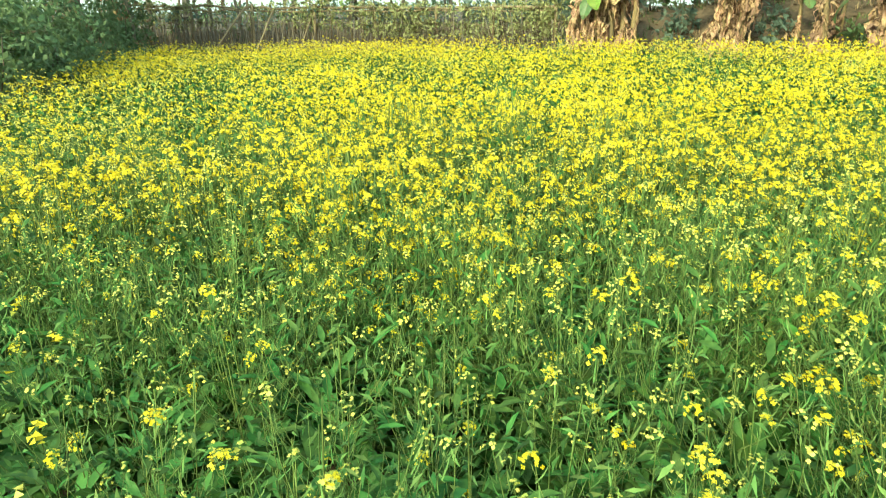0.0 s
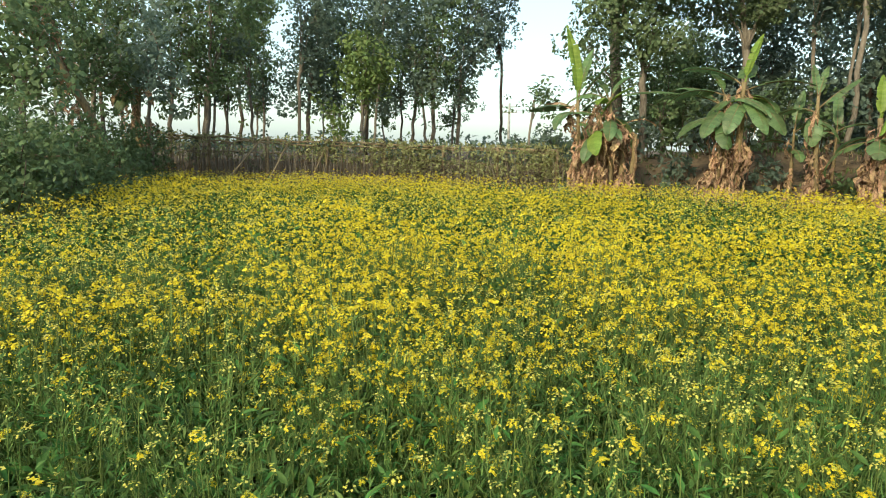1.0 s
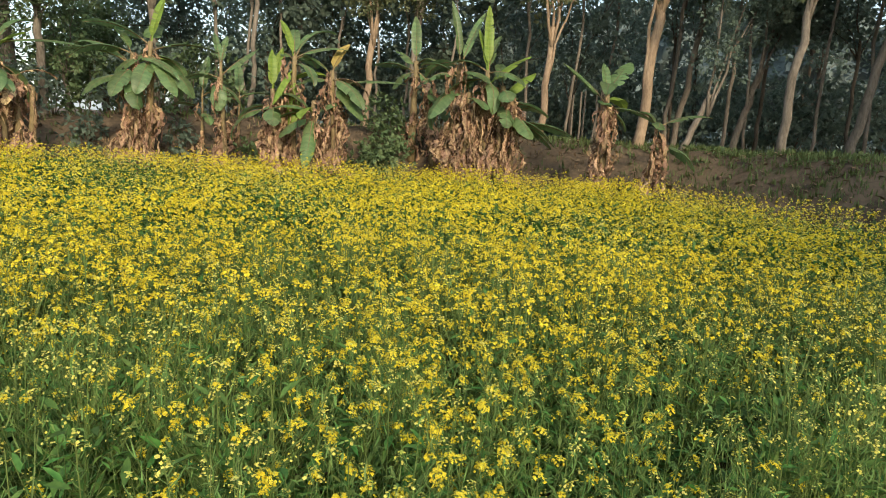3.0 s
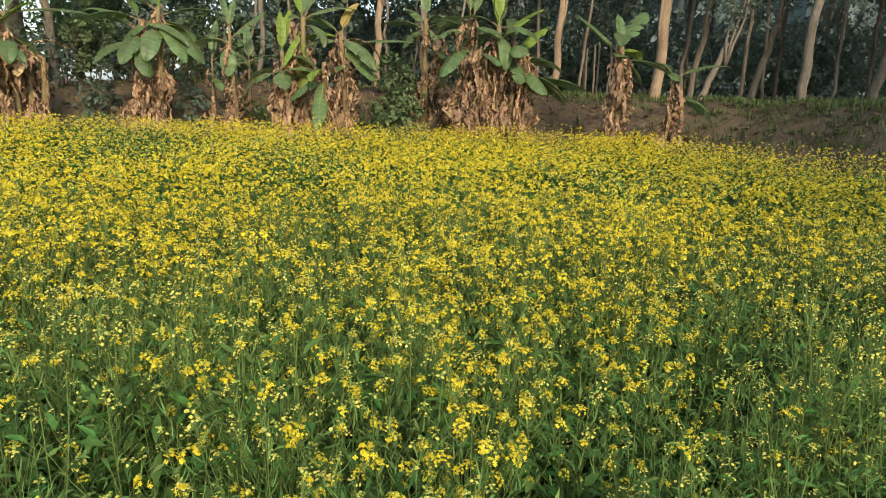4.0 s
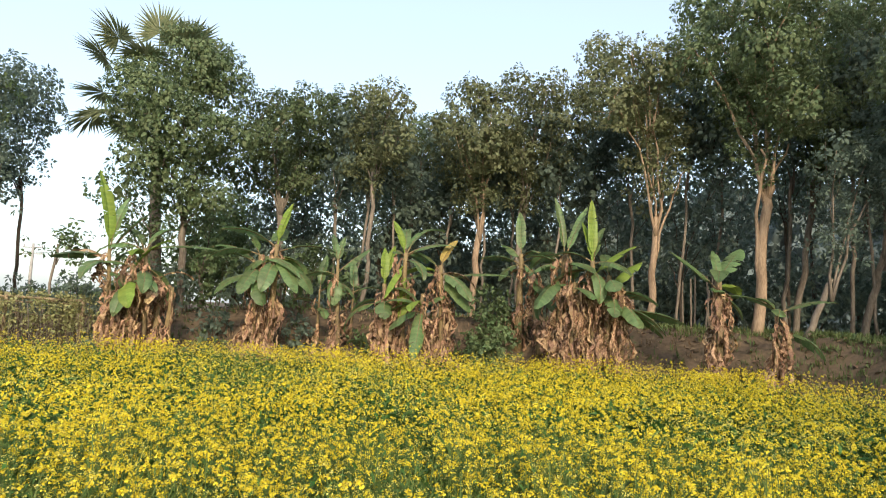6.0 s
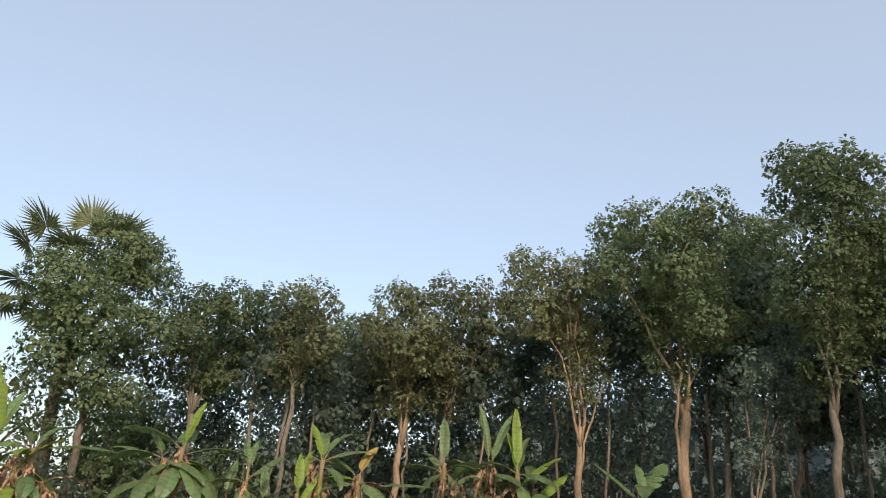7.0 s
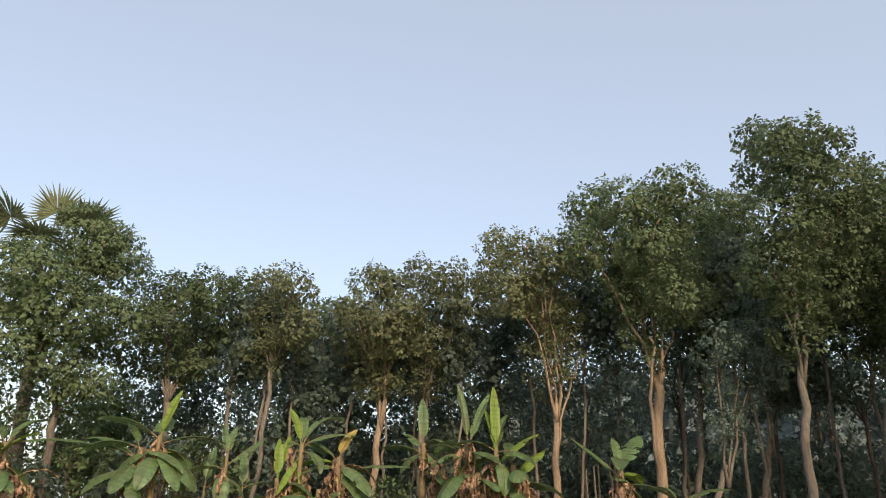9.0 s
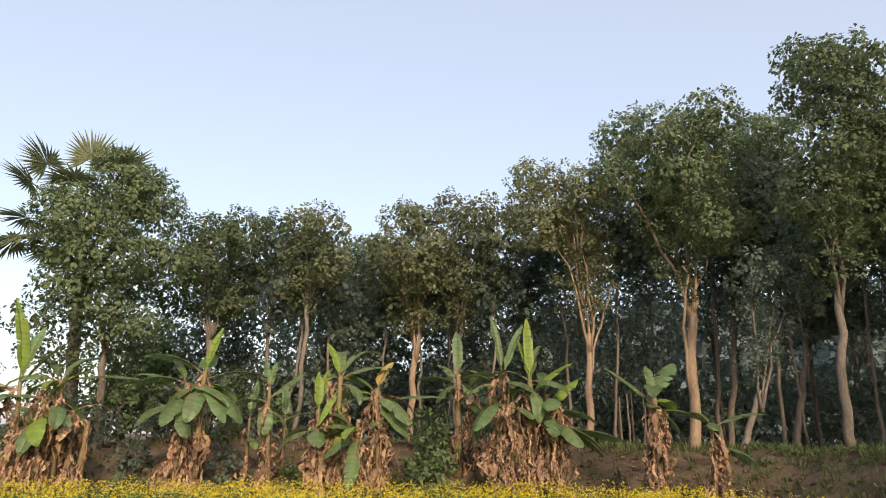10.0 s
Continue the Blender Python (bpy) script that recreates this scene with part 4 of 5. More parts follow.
# ---------------------------------------------------------------- bushes
def bush(x, y, w, h, leaf=LEAF_BUSH, size=0.10, words="dense green bush at the foot of the bank", lumps=7, per_area=26.0, depth=None):
    z = gz(x, y)
    t = thing("bush", (x, y, z - 0.03), words, "bush")
    d = depth or w
    stems, leaves = Bag(), Bag()
    for i in range(lumps):
        a = i * 2.4
        r = 0.55 * math.sqrt((i + 0.3) / lumps)
        c = np.array([math.cos(a) * r * w, math.sin(a) * r * d, h * (0.18 + 0.55 * rng.random())])
        tube(stems, bent((c[0] * 0.2, c[1] * 0.2, 0), c, 5, 0.1), np.linspace(0.014, 0.005, 5), BARK_DARK, 4)
        blob_leaves(leaves, c, min(h * 0.42, w * 0.5) * rng.uniform(0.8, 1.15), size, leaf, per_area, 5, 0.95)
    part("stem", stems, t)
    part("foliage", leaves, t)
    return t


# a lit young tree and weeds behind the end of the fence
broad_tree((-8.64, 14.64), (-8.50, 14.73, 2.68), 0.03, [(-8.43, 14.77, 2.86, 0.26), (-8.27, 14.97, 2.71, 0.22)], LEAF_BUSH, BARK_GREY, 0.12, 16.0, 9, 0.1)
bush(-9.23, 14.51, 0.50, 1.15, LEAF_HAZED, 0.11, "thin weedy shrub behind the fence rail", 8, 9.0)
bush(-8.93, 14.70, 0.45, 1.12, LEAF_HAZED, 0.11, "thin weedy shrub behind the fence rail", 8, 9.0)
bush(-8.38, 15.02, 0.45, 1.23, LEAF_HAZED, 0.11, "thin weedy shrub behind the fence rail", 8, 9.0)
bush(-8.04, 15.21, 0.50, 1.36, LEAF_HAZED, 0.11, "thin weedy shrub behind the fence rail", 8, 9.0)
bush(-7.72, 15.37, 0.40, 1.29, LEAF_HAZED, 0.11, "thin weedy shrub behind the fence rail", 8, 9.0)
broad_tree((-12.31, 12.65), (-12.19, 12.75, 2.70), 0.05, [(-12.16, 12.78, 3.64, 0.64), (-12.44, 12.52, 3.27, 0.46), (-11.87, 13.05, 3.44, 0.44), (-12.07, 12.86, 3.10, 0.41), (-12.33, 12.63, 3.97, 0.44)], LEAF_LIGHT, BARK_GREY, 0.125, 11.0, 12, 0.13)
broad_tree((-12.16, 11.66), (-12.15, 11.67, 1.81), 0.025, [(-12.15, 11.67, 2.16, 0.28), (-12.21, 11.60, 2.38, 0.22), (-12.07, 11.75, 1.99, 0.22)], LEAF_LIGHT, BARK_GREY, 0.11, 14.0, 10, 0.1)
bush(0.88, 14.3, 0.7, 1.15, size=0.10, words="dark leafy bush between two banana clumps")
# hedge on the west side
for k in range(12):
    u = k / 11
    hx, hy = -7.8 - 6.4 * u + 0.3 * math.sin(k * 2.1), 2.3 + 5.4 * u + 0.25 * math.cos(k * 1.7)
    bush(hx - 0.75, hy + 0.45, 1.0, 2.0 + 0.3 * math.sin(k * 1.3), LEAF_BUSH, 0.08, "dense green hedge bush along the field edge", 10, 21.0)
# shaded undergrowth deep in the grove, in the haze-tinted leaf
for k in range(34):
    az = radians(-13 + k * 2.0 + rng.uniform(-0.8, 0.8))
    dist = (21.5, 25.5)[k % 2] + rng.uniform(-1, 1)
    bush(math.sin(az) * dist, math.cos(az) * dist, 1.7, 2.5 + rng.uniform(-0.3, 0.9), LEAF_HAZED, 0.18, "shaded undergrowth bush among tree trunks", 7, 4.5)
# low plants at the foot of the bank
for k, (bx, by, bh) in enumerate([(-6.2, 15.2, 1.5), (-5.6, 16.4, 2.0), (-4.6, 15.6, 1.7), (-3.4, 16.0, 1.9), (-7.2, 15.6, 1.3), (-2.6, 16.6, 1.8), (-4.2, 17.2, 2.2), (-6.6, 17.4, 2.1), (-1.4, 16.4, 1.4), (-4.75, 13.9, 0.9), (-3.1, 14.4, 0.8), (-1.6, 14.2, 0.7), (-5.0, 14.6, 1.2), (0.55, 14.0, 0.7), (-6.9, 13.6, 0.8), (1.05, 15.2, 1.0)]):
    bush(bx, by, 0.5 + 0.25 * (by > 15), bh, LEAF_BUSH if k % 2 else LEAF_HAZED, 0.13, "leafy shrub behind the banana plants" if by > 15 else "low leafy shrub under the banana plants", 6, 12.0)


# ---------------------------------------------------------------- mustard
PETALS_V = [p for a in range(4) for p in [(0, 0, 0),
            (0.74 * math.cos(a * 1.571 + 0.58), 0.74 * math.sin(a * 1.571 + 0.58), 0.14), (0.95 * math.cos(a * 1.571), 0.95 * math.sin(a * 1.571), 0.08),
            (0.74 * math.cos(a * 1.571 - 0.58), 0.74 * math.sin(a * 1.571 - 0.58), 0.14)]]
PETALS_Q = [(4 * a, 4 * a + 3, 4 * a + 2, 4 * a + 1) for a in range(4)]
CROSS_V = [(-1, -0.45, 0.05), (1, -0.45, 0.05), (1, 0.45, 0.05), (-1, 0.45, 0.05), (-0.45, -1, 0), (0.45, -1, 0), (0.45, 1, 0), (-0.45, 1, 0)]
CROSS_Q = [(0, 1, 2, 3), (4, 5, 6, 7)]
PLAIN_V, PLAIN_Q = [(-1, 0, 0), (0, -1, 0), (1, 0, 0), (0, 1, 0)], [(0, 1, 2, 3)]
BLADE_V = [(-0.014, 0, 0), (0.014, 0, 0), (0.013, 0.5, 0.03), (-0.013, 0.5, 0.03), (0.003, 1.0, -0.12), (-0.003, 1.0, -0.12)]
BLADE_Q = [(0, 1, 2, 3), (3, 2, 4, 5)]
DOT_V, DOT_T = [(-1, -0.6, 0), (1, -0.6, 0), (0, 1.1, 0)], [(0, 1, 2)]
NARROW_V = [(0, 0, 0), (-0.17, 0.5, 0.10), (0.17, 0.5, 0.10), (0, 1.0, -0.18)]
NARROW_Q = [(0, 2, 3, 1)]
# greener gaps in the flowers: x, y, radius
GAPS = [(-1.0, 1.15, 0.5), (-2.4, 0.9, 0.3), (-0.2, 3.55, 0.42), (-0.35, 6.6, 0.7), (-2.6, 8.6, 0.6), (-5.2, 4.0, 0.6), (-3.6, 2.6, 0.6), (1.9, 5.8, 0.35), (-2.0, 2.9, 0.35)]


SECTOR = [-77, 49]


def scatter(n_per_m2, near, far):
    """Plan points in the field between two distances from the standing place."""
    low_az, high_az = SECTOR
    area = (far * far - near * near) * radians(high_az - low_az) / 2
    n = int(area * n_per_m2)
    r = np.sqrt(rng.uniform(near * near, far * far, n))
    a = np.radians(rng.uniform(low_az, high_az, n))
    p = np.column_stack([np.sin(a) * r, np.cos(a) * r])
    return p[field_distance(p) < rng.uniform(-0.15, 0.12, n)]


def lush(p):
    """0 in gaps, 1 where flowers stand thick."""
    v = np.array([0.56 + 1.15 * noise.noise(Vector((x * 0.55, y * 0.55, 4.2))) + 0.35 * noise.noise(Vector((x * 1.9, y * 1.9, 2.2))) for x, y in p])
    for x, y, r in GAPS:
        v -= 1.1 * np.exp(-(((p[:, 0] - x) ** 2 + (p[:, 1] - y) ** 2) / r ** 2))
    az, r = np.degrees(np.arctan2(p[:, 0], p[:, 1])), np.hypot(p[:, 0], p[:, 1])
    v += 0.26 * smooth01((r - 1.6) / 2.4) - 0.22 * smooth01((az - 18) / 12) * smooth01((r - 5) / 3)
    v -= 0.30 * smooth01((az - 6) / 30) * smooth01((9 - r) / 5) + 0.5 * smooth01((az - 16) / 18) * smooth01((5.5 - r) / 3)
    v -= (0.30 * smooth01((az + 28) / 22) - 0.04) * smooth01((3.2 - r) / 1.8)
    v -= 0.38 * smooth01((-az - 10) / 14) * smooth01((r - 5) / 4)
    v -= 0.38 * smooth01((-az - 40) / 22) * smooth01((11 - r) / 5)
    return np.clip(v, 0.06, 1)


def canopy(p):
    return 0.80 + np.array([0.07 * noise.noise(Vector((x * 0.7, y * 0.7, 9.1))) for x, y in p])


def raceme(bag, tip, way, count, radius, flower, size, petal):
    """A domed head of small four-petalled flowers round a few buds."""
    d = unit(np.asarray(way) * 0.55 + rng.normal(0, 0.75, (count, 3)))
    d[:, 2] = np.where(d[:, 2] < -0.3, -d[:, 2], d[:, 2])
    pos = np.asarray(tip) + d * radius * rng.uniform(0.6, 1.0, (count, 1)) * np.array([1, 1, 1.25])
    up = unit(d + np.array([0, 0, 0.3]) + rng.normal(0, 0.3, d.shape))
    a = rng.uniform(0, 6.283, count)
    ax = np.column_stack([np.cos(a), np.sin(a), np.zeros(count)])
    verts, quads, tris = flower
    bag.repeat(verts, quads, pos, frames_of(ax, up, size * rng.uniform(0.8, 1.2, count)), petal, tris)


def twig(bag, a, b, r, detail):
    """A thin shoot that bows upwards; three-sided close by, a strip farther off."""
    t = np.linspace(0, 1, 4 if detail == 0 else 3)[:, None]
    c = np.asarray(a) + (np.asarray(b) - a) * np.array([0.75, 0.75, 0.35]) + rng.normal(0, 0.02, 3)
    p = (1 - t) ** 2 * np.asarray(a) + 2 * t * (1 - t) * c + t * t * np.asarray(b)
    if detail == 0:
        tube(bag, p, np.linspace(r, r * 0.55, len(p)), MUSTARD_STEM, 3, cap=False)
    else:
        side = unit(np.cross(np.asarray(b) - a, (0.4, 0.9, 0.1))) * r * 0.8
        bag.add(np.concatenate([p - side, p + side]), [(i, i + 3, i + 4, i + 1) for i in range(2)], MUSTARD_STEM)
    return p


def mustard_plant(bloom, detail):
    """One plant 0.85 m high. bloom: 0 leafy, 1 pale and sparse, 2 in full flower. detail: 0 near, 1 middle, 2 far."""
    bag = Bag()
    flower = ((PETALS_V, PETALS_Q, None), (PLAIN_V, PLAIN_Q, None), (DOT_V, None, DOT_T))[detail]
    pale = ((CROSS_V, CROSS_Q, None), (PLAIN_V, PLAIN_Q, None), (DOT_V, None, DOT_T))[detail]
    size = (0.0047, 0.0062, 0.0094)[detail]
    lean = rng.normal(0, 0.05, 2)
    top = np.array([lean[0], lean[1], 0.84])
    if detail < 2:
        twig(bag, np.zeros(3), top, 0.0026, detail)
    tips = [top]
    for i in range(int(rng.integers(9, 13))):
        a = i * 2.4 + rng.uniform(-0.5, 0.5)
        root = top * rng.uniform(0.35, 0.75)
        r = rng.uniform(0.07, 0.19)
        tip = np.array([root[0] + math.cos(a) * r, root[1] + math.sin(a) * r, min(root[2] + rng.uniform(0.2, 0.42), 0.88) - 0.05 * rng.random()])
        if detail < 2:
            twig(bag, root, tip, 0.0014, detail)
        tips.append(tip)
    for tip in tips:
        way = unit(np.array([tip[0], tip[1], 0.35]))
        vivid = bloom == 2 and rng.random() < 0.82 or bloom == 1 and rng.random() < 0.30
        if bloom == 0 and rng.random() < 0.72:
            continue
        if vivid:
            big = rng.uniform(0.7, 1.25)
            raceme(bag, tip, way, int((24, 14, 7)[detail] * big), 0.018 * big, flower, size, PETAL)
        else:
            raceme(bag, tip, way, int(rng.integers(*((4, 12), (4, 9), (3, 6))[detail])), 0.019, pale, size * 0.68, PETAL_PALE)
        if detail == 0:
            raceme(bag, tip + np.array([0, 0, 0.017]), way, 4, 0.006, (PLAIN_V, PLAIN_Q, None), 0.0030, BUD)
        if detail < 2:
            # slender pods up the shoot under the flowers
            m = (8, 3)[detail]
            a = rng.uniform(0, 6.283, m)
            d = np.column_stack([np.cos(a), np.sin(a), rng.uniform(0.5, 1.3, m)])
            pos = tip - way * rng.uniform(0.015, 0.13, (m, 1)) * np.array([0.5, 0.5, 1.0])
            bag.repeat(BLADE_V, BLADE_Q[:2 - detail], pos, frames_of(d, np.column_stack([np.cos(a), np.sin(a), np.full(m, 0.2)]), rng.uniform(0.022, 0.045, m), (2.8, 3.2)[detail]), SHOOT)
    # leaves, broad and lobed low down, narrow towards the top
    m = (17, 13, 10)[detail] + (8 if bloom == 0 else 0)
    h = rng.uniform(0.12, 0.93 if bloom == 0 else 0.86, m)
    a = rng.uniform(0, 6.283, m)
    pos = np.column_stack([np.cos(a) * 0.10 * h, np.sin(a) * 0.10 * h, h * 0.85])
    axis = np.column_stack([np.cos(a), np.sin(a), rng.normal(0.55, 0.45, m)])
    up = np.column_stack([rng.normal(0, 0.25, (m, 2)), np.ones(m)])
    size = (0.16 - 0.125 * h) * rng.uniform(0.75, 1.3, m) * (1.25 if detail == 2 else 1.0)
    bag.repeat(*((LEAF_V, LEAF_Q), (CARD_V, CARD_Q), (CARD_V, CARD_Q))[detail], pos, frames_of(axis, up, size, np.where(h < 0.6, 1.15, 0.62)[:, None]), MUSTARD_LEAF)
    return bag


def mustard(near, far, plants_m2, detail, leaves_m2, leaf_size, sector=(-77, 49)):
    bag = Bag()
    SECTOR[:] = sector
    p = scatter(plants_m2, near, far)
    v = lush(p) + rng.normal(0, 0.16, len(p))
    kind = np.where(v < (0.17, 0.15, 0.05)[detail], 0, np.where(v < (0.52, 0.50, 0.58)[detail], 1, 2))
    tall = canopy(p) / 0.82 * rng.normal(1.0, 0.07, len(p))
    turn, lean = rng.uniform(0, 6.283, len(p)), rng.normal(0, 0.05, (len(p), 2))
    fr = np.zeros((len(p), 3, 3))
    fr[:, 0, 0], fr[:, 0, 1], fr[:, 1, 0], fr[:, 1, 1] = np.cos(turn), -np.sin(turn), np.sin(turn), np.cos(turn)
    fr[:, 0, 2], fr[:, 1, 2], fr[:, 2, 2] = lean[:, 0], lean[:, 1], 1.0
    fr *= tall[:, None, None]
    variants = (9, 8, 8)[detail]
    pick = rng.integers(variants, size=len(p))
    for bloom in range(3):
        for k in range(variants):
            sel = (kind == bloom) & (pick == k)
            plant = mustard_plant(bloom, detail)
            bag.stamp(plant, np.column_stack([p[sel], np.zeros(sel.sum())]), fr[sel])
    # the mass of lower leaves between the plants
    s = scatter(leaves_m2, near, far)
    k = len(s)
    h = rng.random(k)
    a = rng.uniform(0, 6.283, k)
    axis = np.column_stack([np.cos(a), np.sin(a), rng.normal(0.4, 0.5, k)])
    up = np.column_stack([rng.normal(0, 0.3, (k, 2)), np.ones(k)])
    bag.repeat(*((LEAF_V, LEAF_Q) if detail == 0 else (CARD_V, CARD_Q)), np.column_stack([s, canopy(s) * (0.15 + 0.66 * h)]),
               frames_of(axis, up, leaf_size * (1.2 - 0.6 * h) * rng.uniform(0.6, 1.3, k), rng.uniform(0.55, 1.2, (k, 1))), MUSTARD_LEAF)
    # small narrow leaves and side shoots in the top of the crop
    s = scatter((2300, 1000, 120)[detail], near, far)
    k = len(s)
    a = rng.uniform(0, 6.283, k)
    axis = np.column_stack([np.cos(a), np.sin(a), rng.normal(0.5, 0.6, k)])
    up = np.column_stack([rng.normal(0, 0.6, (k, 2)), np.ones(k)])
    pos = np.column_stack([s, canopy(s) * rng.uniform(0.5, 0.97, k)])
    fine = frames_of(axis, up, (0.034, 0.045, 0.09)[detail] * rng.uniform(0.6, 1.4, k), rng.uniform(0.35, 0.8, (k, 1)))
    fresh = rng.random(k) < 0.5
    bag.repeat(NARROW_V, NARROW_Q, pos[fresh], fine[fresh], SHOOT)
    bag.repeat(NARROW_V, NARROW_Q, pos[~fresh], fine[~fresh], MUSTARD_LEAF)
    return tagged(part("mustard_crop", bag), "dense flowering mustard crop with yellow heads over green leaves", "mustard plants", kind="stuff")


mustard(0.75, 2.6, 52, 0, 1000, 0.075)
mustard(2.6, 5.2, 64, 1, 550, 0.085)
mustard(5.2, 9.5, 50, 2, 400, 0.10)
mustard(9.5, 22, 40, 2, 340, 0.12)
# the crop goes on at both sides of the standing place
for sides in ((49, 145), (-145, -77)):
    mustard(1.3, 5.6, 40, 2, 300, 0.14, sides)


# ---------------------------------------------------------------- fence on the north-west side
FENCE = [(-15.6, 9.0, 1.66), (-13.2, 10.6, 1.60), (-11.6, 11.8, 1.56), (-10.1, 12.9, 1.52), (-7.0, 13.35, 1.50)]

BRACES = [((-13.32, 9.19, 0.4), (-13.13, 10.31, 1.62)), ((-12.83, 9.85, 0.16), (-12.74, 10.78, 1.56)), ((-12.12, 10.69, 0.34), (-12.17, 11.41, 1.5))]


def along(line, step):
    p = np.array(line, float)
    seg = np.linalg.norm(np.diff(p, axis=0), axis=1)
    s = np.concatenate([[0], np.cumsum(seg)])
    t = np.arange(0, s[-1], step)
    return np.column_stack([np.interp(t, s, p[:, i]) for i in range(3)])


def stick_fence():
    x, y, _ = FENCE[0]
    t = thing("stick_fence", (x, y, gz(x, y)), "old brown fence of thin sticks tied to bamboo rails", "fence")
    o = np.array([x, y, gz(x, y)])
    line = along(FENCE, 1.4)
    for a, b in zip(line[:-1], line[1:]):
        for drop, r in ((0.0, 0.030), (0.07, 0.022), (0.34, 0.012)):
            rail = Bag()
            tube(rail, bent(a - o - (0, 0, drop) + rng.normal(0, 0.015, 3), b - o - (0, 0, drop) + rng.normal(0, 0.015, 3), 6, 0.05), np.full(6, r) * rng.uniform(0.85, 1.1, 6), BAMBOO, 6)
            part("rail", rail, t)
    for a in line:
        post = Bag()
        z = gz(a[0], a[1])
        tube(post, bent((a[0] - o[0], a[1] - o[1], z - o[2] - 0.2), a - o + (rng.normal(0, 0.04), 0, 0.08), 5, 0.02), np.full(5, 0.035), BAMBOO, 7)
        part("post", post, t)
    sticks = []
    for _ in range(6):
        s = Bag()
        tube(s, bent((0, 0, 0), (rng.normal(0, 0.05), rng.normal(0, 0.03), 1.0), 5, 0.03), np.linspace(0.015, 0.008, 5), BARK_GREY, 4)
        sticks.append(s.mesh("stick"))
    for a in along(FENCE, 0.055)[:280]:
        z = gz(a[0], a[1])
        s = part("stick", sticks[int(rng.integers(6))], t)
        s.matrix_basis = Matrix.LocRotScale(Vector((a[0] - o[0], a[1] - o[1] + rng.uniform(-0.03, 0.03), z - o[2] - 0.05)),
                                            Euler((rng.normal(0, 0.06), rng.normal(0, 0.12), rng.uniform(0, 6))), Vector((1, 1, (a[2] - z) * rng.uniform(0.55, 1.02))))
    brush = Bag()
    for a in along(FENCE, 0.011):
        z = gz(a[0], a[1])
        foot = np.array([a[0], a[1], z]) - o + np.append(rng.normal(0, 0.09, 2), 0)
        top = foot + np.array([rng.normal(0, 0.14), rng.normal(0, 0.08), (a[2] - z) * rng.uniform(0.35, 1.04)])
        tube(brush, bent(foot, top, 3, 0.05), (0.009, 0.008, 0.004), BARK_GREY if rng.random() < 0.6 else DRY_STRAW, 3, cap=False)
    tagged(part("brushwood", brush, t, "thin dry twigs packed between the rails"), kind="stuff")
    for a, b in BRACES:
        lean = Bag()
        tube(lean, bent(np.array(a) - o, np.array(b) - o, 6, 0.02), np.linspace(0.026, 0.018, 6), BAMBOO, 6)
        part("brace", lean, t, "leaning bamboo pole")


stick_fence()


def creeper(line, n, low, high, leaf, words, size=0.09, thick=0.16):
    x, y, z = line[0]
    t = thing("creeper", (x, y, z - 0.5), words, "climbing plant")
    o = np.array([x, y, z - 0.5])
    p = along(line, 0.02)
    p = p[rng.integers(len(p), size=n)]
    w = np.array([0.5 + 1.1 * noise.noise(Vector((a * 1.1, b * 1.1, 3.0))) for a, b, _ in p])
    p = p[rng.random(n) < np.clip(w, 0.05, 1)]
    c = p - o + np.column_stack([rng.normal(0, thick, (len(p), 2)), rng.uniform(low, high, len(p))])
    bag = Bag()
    rosettes(bag, c, unit(rng.normal(0, 1, c.shape) + (0.2, -0.6, 0.3)), size, leaf, 4)
    part("foliage", bag, t)
    for _ in range(10):
        stem = Bag()
        i, j = rng.integers(len(c), size=2)
        e = c[i] + unit(c[j] - c[i]) * 0.7
        tube(stem, bent(c[i], e, 6, 0.2), np.full(6, 0.006), BARK_DARK, 4)
        part("vine", stem, t)


creeper(FENCE[2:], 3200, -0.62, 0.10, CREEPER, "green creeper with pale leaves hanging over the stick fence", 0.075)
creeper(FENCE[:3], 1300, -0.45, 0.12, CREEPER, "dry yellowish creeper along the top rail of the fence", 0.07, 0.10)
creeper([(-15.6, 9.3, 1.5), (-11.6, 12.2, 1.5), (-7.2, 13.8, 1.5)], 350, -0.35, 0.10, LEAF_HAZED, "dark creeper behind the fence rail", 0.10, 0.3)

# short bamboo post with a cross stick by the hedge
post = thing("fence_post", (-9.15, 3.72, 0), "thin pale bamboo post with a cross stick beside the hedge", "post")
b = Bag()
tube(b, bent((0, 0, -0.1), (0.02, 0, 1.35), 6, 0.01), np.full(6, 0.018), BAMBOO, 7)
part("upright", b, post)
b = Bag()
tube(b, bent((-0.7, -0.25, 1.27), (0.35, 0.12, 1.33), 6, 0.02), np.full(6, 0.012), BAMBOO, 6)
part("cross_stick", b, post)

# thin poles stacked upright in the grove
for k in range(7):
    t = thing("bamboo_pole", (5.9 + k * 0.16 + rng.uniform(-0.03, 0.03), 17.2 + rng.uniform(-0.2, 0.2), 0), "thin grey pole standing upright in the shaded grove", "pole", "poles in the grove")
    z = gz(t.location.x, t.location.y)
    t.location.z = z - 0.05
    b = Bag()
    tube(b, bent((0, 0, 0), (rng.normal(0, 0.06), 0, rng.uniform(1.1, 1.5)), 6, 0.02), np.linspace(0.03, 0.022, 6), BARK_GREY, 7)
    part("shaft", b, t)

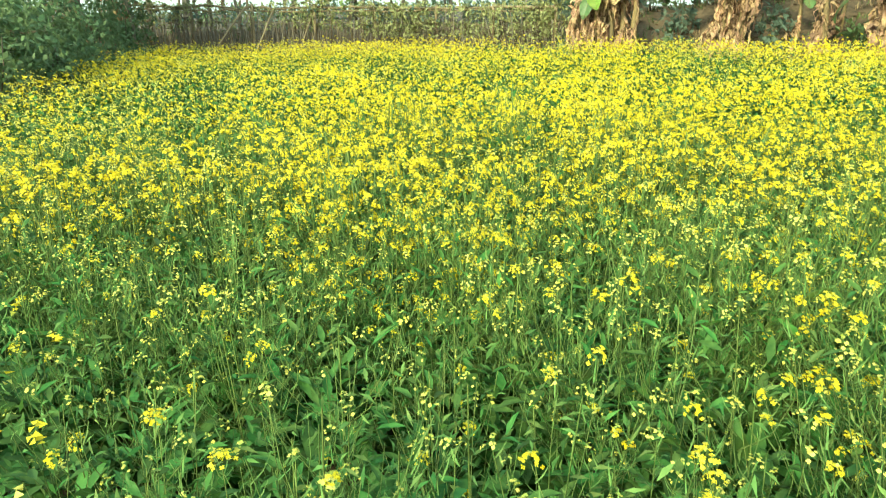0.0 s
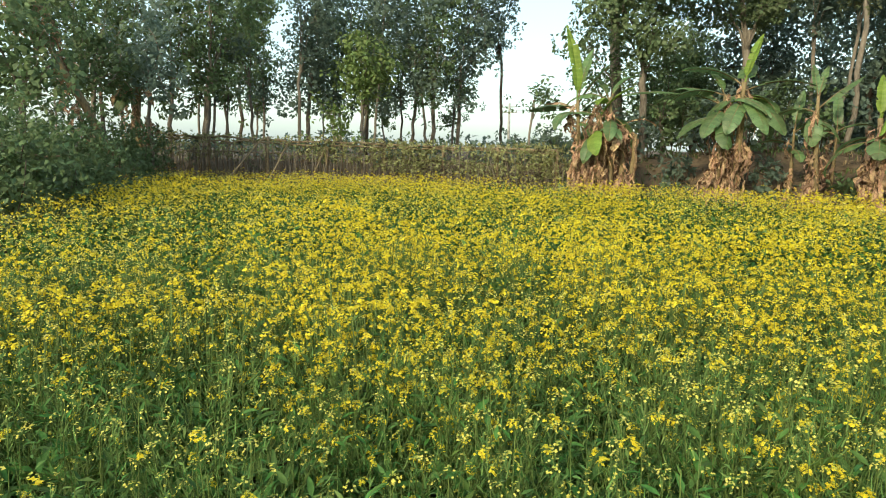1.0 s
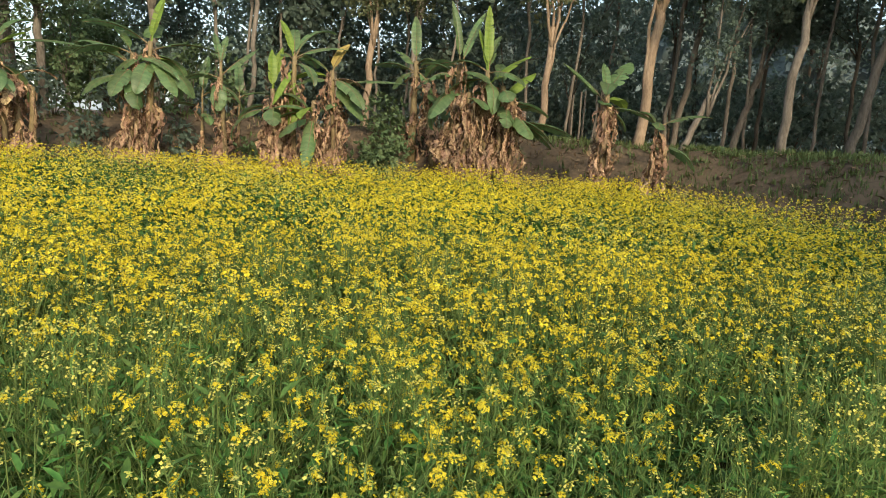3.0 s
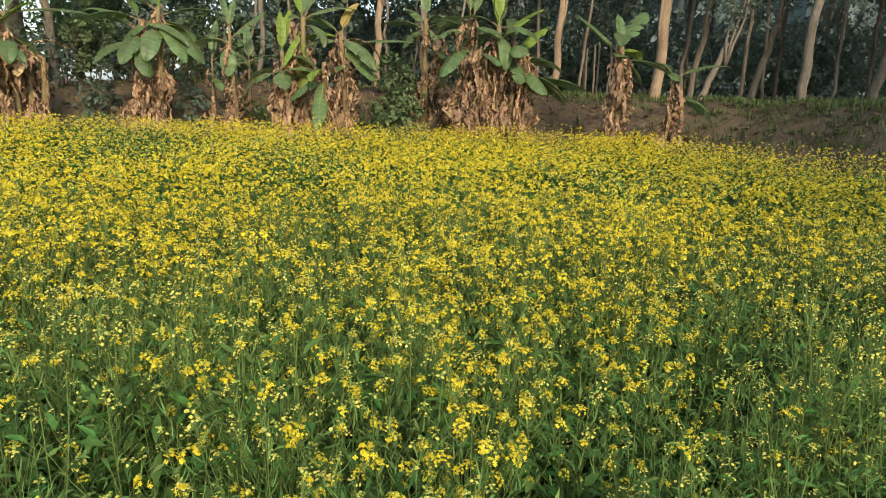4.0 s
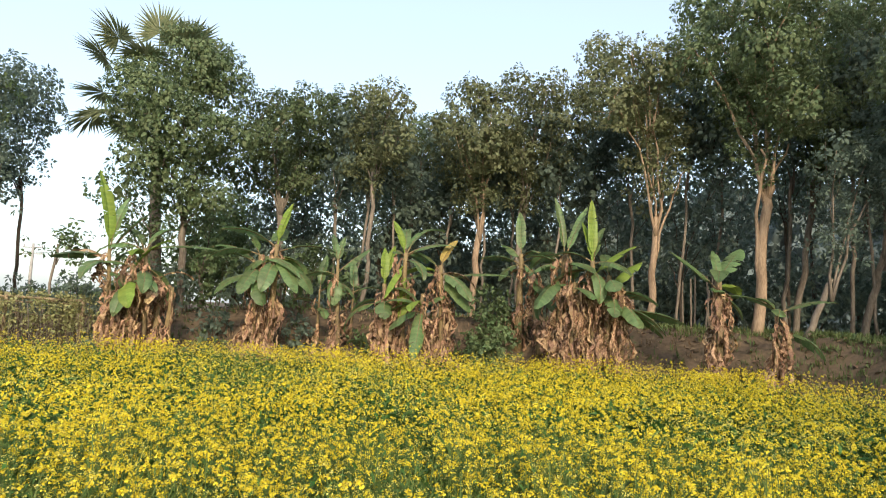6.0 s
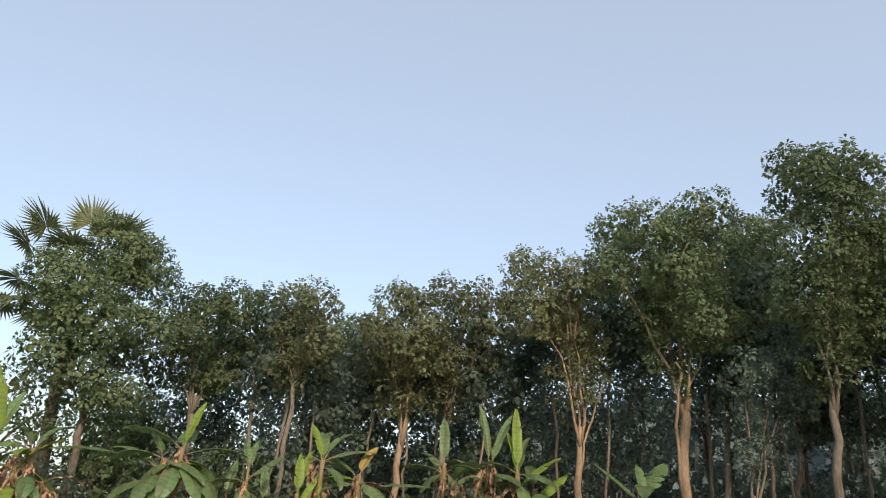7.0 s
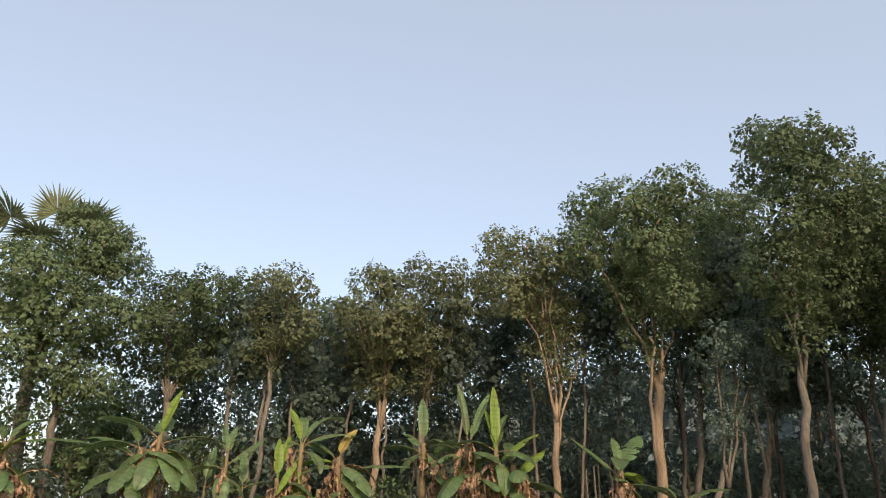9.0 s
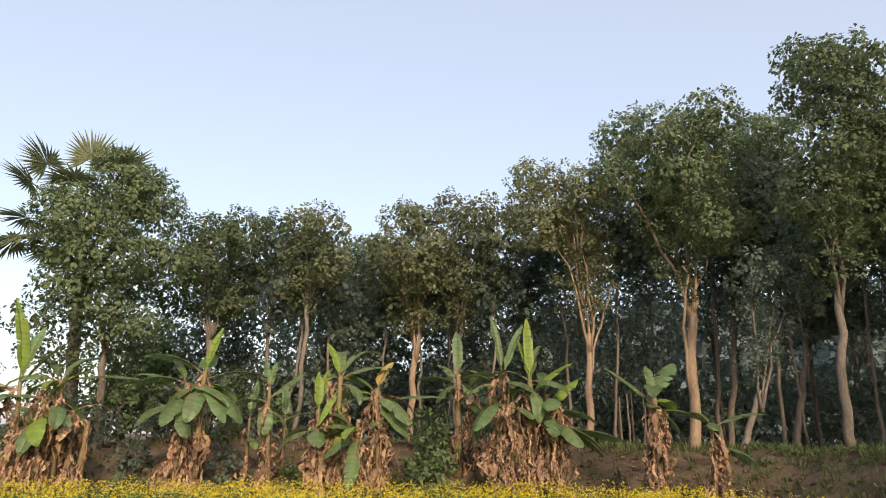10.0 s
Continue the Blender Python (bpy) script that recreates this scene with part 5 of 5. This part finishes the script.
# dried banana plants in the west corner
banana_plant(-14.62, 8.11, 2.7, (0.1, 0), [(-20, 30, 1.2, 0.2, 95, D), (200, 40, 1.1, 0.2, 95, D), (-70, 20, 1.0, 0.2, 100, D), (30, 45, 1.1, 0.2, 90, D)], 16, 2.2, 0.11, 0.28, "withered brown banana plant in the hedge")
banana_plant(-12.7, 7.2, 4.4, (-1.15, -1.75), [(-150, 20, 1.2, 0.3, 90, D), (20, -10, 1.3, 0.3, 80, D), (70, 30, 1.3, 0.34, 60, G), (-60, 0, 1.0, 0.3, 90, D)], 10, 4.2, 0.11, 0.12, "withered banana stem leaning over the hedge")

# ---------------------------------------------------------------- far things on the west
for k in range(26):
    az = radians(-68 + k * 1.85 + rng.uniform(-0.5, 0.5))
    dist = rng.uniform(30, 44)
    bush(math.sin(az) * dist, math.cos(az) * dist, rng.uniform(1.3, 2.2), rng.uniform(0.75, 1.25), LEAF_BUSH if k % 2 else LEAF_HAZED, 0.2, "distant low bush beyond the fence", 6, 5.0)
for k, (bx, by, bh) in enumerate([(-9.3, 17.0, 1.3), (-8.4, 18.5, 1.7), (-10.4, 18.0, 1.0), (-7.9, 16.0, 1.2), (-6.9, 17.5, 1.9)]):
    bush(bx, by, 0.8, bh, LEAF_BUSH, 0.12, "sparse shrub on the bank behind the fence", 6, 8.0)


def utility_pole(x, y, h):
    t = thing("utility_pole", (x, y, gz(x, y)), "distant concrete utility pole with a cross arm", "utility pole")
    b = Bag()
    tube(b, [(0, 0, 0), (0, 0, h * 0.5), (0, 0, h)], (0.16, 0.13, 0.10), CONCRETE, 8)
    part("shaft", b, t)
    for z in (h - 0.35, h - 0.9):
        b = Bag()
        tube(b, [(-0.9, 0, z), (0, 0, z), (0.9, 0, z)], (0.05, 0.05, 0.05), CONCRETE, 6)
        arm = part("cross_arm", b, t)
        for q in (-0.8, 0.0, 0.8):
            b = Bag()
            tube(b, [(q, 0, z), (q, 0, z + 0.25)], (0.05, 0.03), CONCRETE, 6)
            part("insulator", b, arm)


utility_pole(-36.6, 59.7, 5.2)
for q in (-0.8, 0.0, 0.8):
    t = thing("power_line", (-36.6 + q, 59.7, 5.1), "thin black overhead power line", "cable", "power lines")
    b = Bag()
    tube(b, bent((0, 0, 0), (60, 12, 4.5), 24, 0.0, 1.0), np.full(24, 0.018), CABLE, 4)
    part("wire", b, t)


# ---------------------------------------------------------------- ground cover
def bank_cover():
    n = 30000
    a = np.radians(62 - 122 * rng.random(n) ** 1.9)
    r = rng.uniform(7, 21, n)
    p = np.column_stack([np.sin(a) * r, np.cos(a) * r])
    d = field_distance(p)
    p, d = p[(d > 0.05) & (d < 7)], d[(d > 0.05) & (d < 7)]
    patch = np.array([noise.noise(Vector((x * 0.8, y * 0.8, 7.7))) + 0.5 * noise.noise(Vector((x * 2.6, y * 2.6, 5.5))) for x, y in p])
    z = ground_height(p)
    right = p[:, 0] > 4.5
    grass = patch > np.where(right, -0.12 - 0.16 * (p[:, 0] - 4.5), -0.14)
    bag = Bag()
    wide = np.array(NARROW_V) * (0.5, 1, 1)
    for sel, mat, lo, hi, copies in ((grass & ~right, GRASS, 0.06, 0.17, 2), (grass & right, GRASS, 0.07, 0.19, 4), (~grass & (rng.random(len(p)) < 0.8), DRY_STRAW, 0.05, 0.16, 2)):
        s = np.repeat(np.where(sel)[0], copies)
        k = len(s)
        ang = rng.uniform(0, 6.283, k)
        axis = np.column_stack([np.cos(ang) * 0.6, np.sin(ang) * 0.6, rng.uniform(0.4, 1.2, k)])
        pos = np.column_stack([p[s] + rng.normal(0, 0.04, (k, 2)), z[s] - 0.01])
        bag.repeat(wide, NARROW_Q, pos, frames_of(axis, np.column_stack([np.cos(ang), np.sin(ang), np.full(k, 0.2)]), rng.uniform(lo, hi, k)), mat)
    weed = np.where((patch > 0.2) & (rng.random(len(p)) < np.where(right, 0.12, 0.05)))[0]
    rosettes(bag, np.column_stack([p[weed], z[weed] + 0.05]), np.tile([0.0, 0.0, 1.0], (len(weed), 1)), 0.11, LEAF_BUSH, 7)
    tagged(part("bank_grass", bag), "patchy short grass and dry stalks on the bank", "grass", kind="stuff")
    litter = Bag()
    s = np.where(rng.random(len(p)) < 0.7)[0]
    k = len(s)
    ang = rng.uniform(0, 6.283, k)
    axis = np.column_stack([np.cos(ang), np.sin(ang), rng.normal(0, 0.15, k)])
    litter.repeat(CARD_V, CARD_Q, np.column_stack([p[s] + rng.normal(0, 0.05, (k, 2)), z[s] + 0.02]), frames_of(axis, np.column_stack([rng.normal(0, 0.25, (k, 2)), np.ones(k)]), rng.uniform(0.07, 0.18, k)), DRY_STRAW)
    tagged(part("leaf_litter", litter), "scattered brown fallen leaves on the bank", "leaf litter", kind="stuff")


bank_cover()
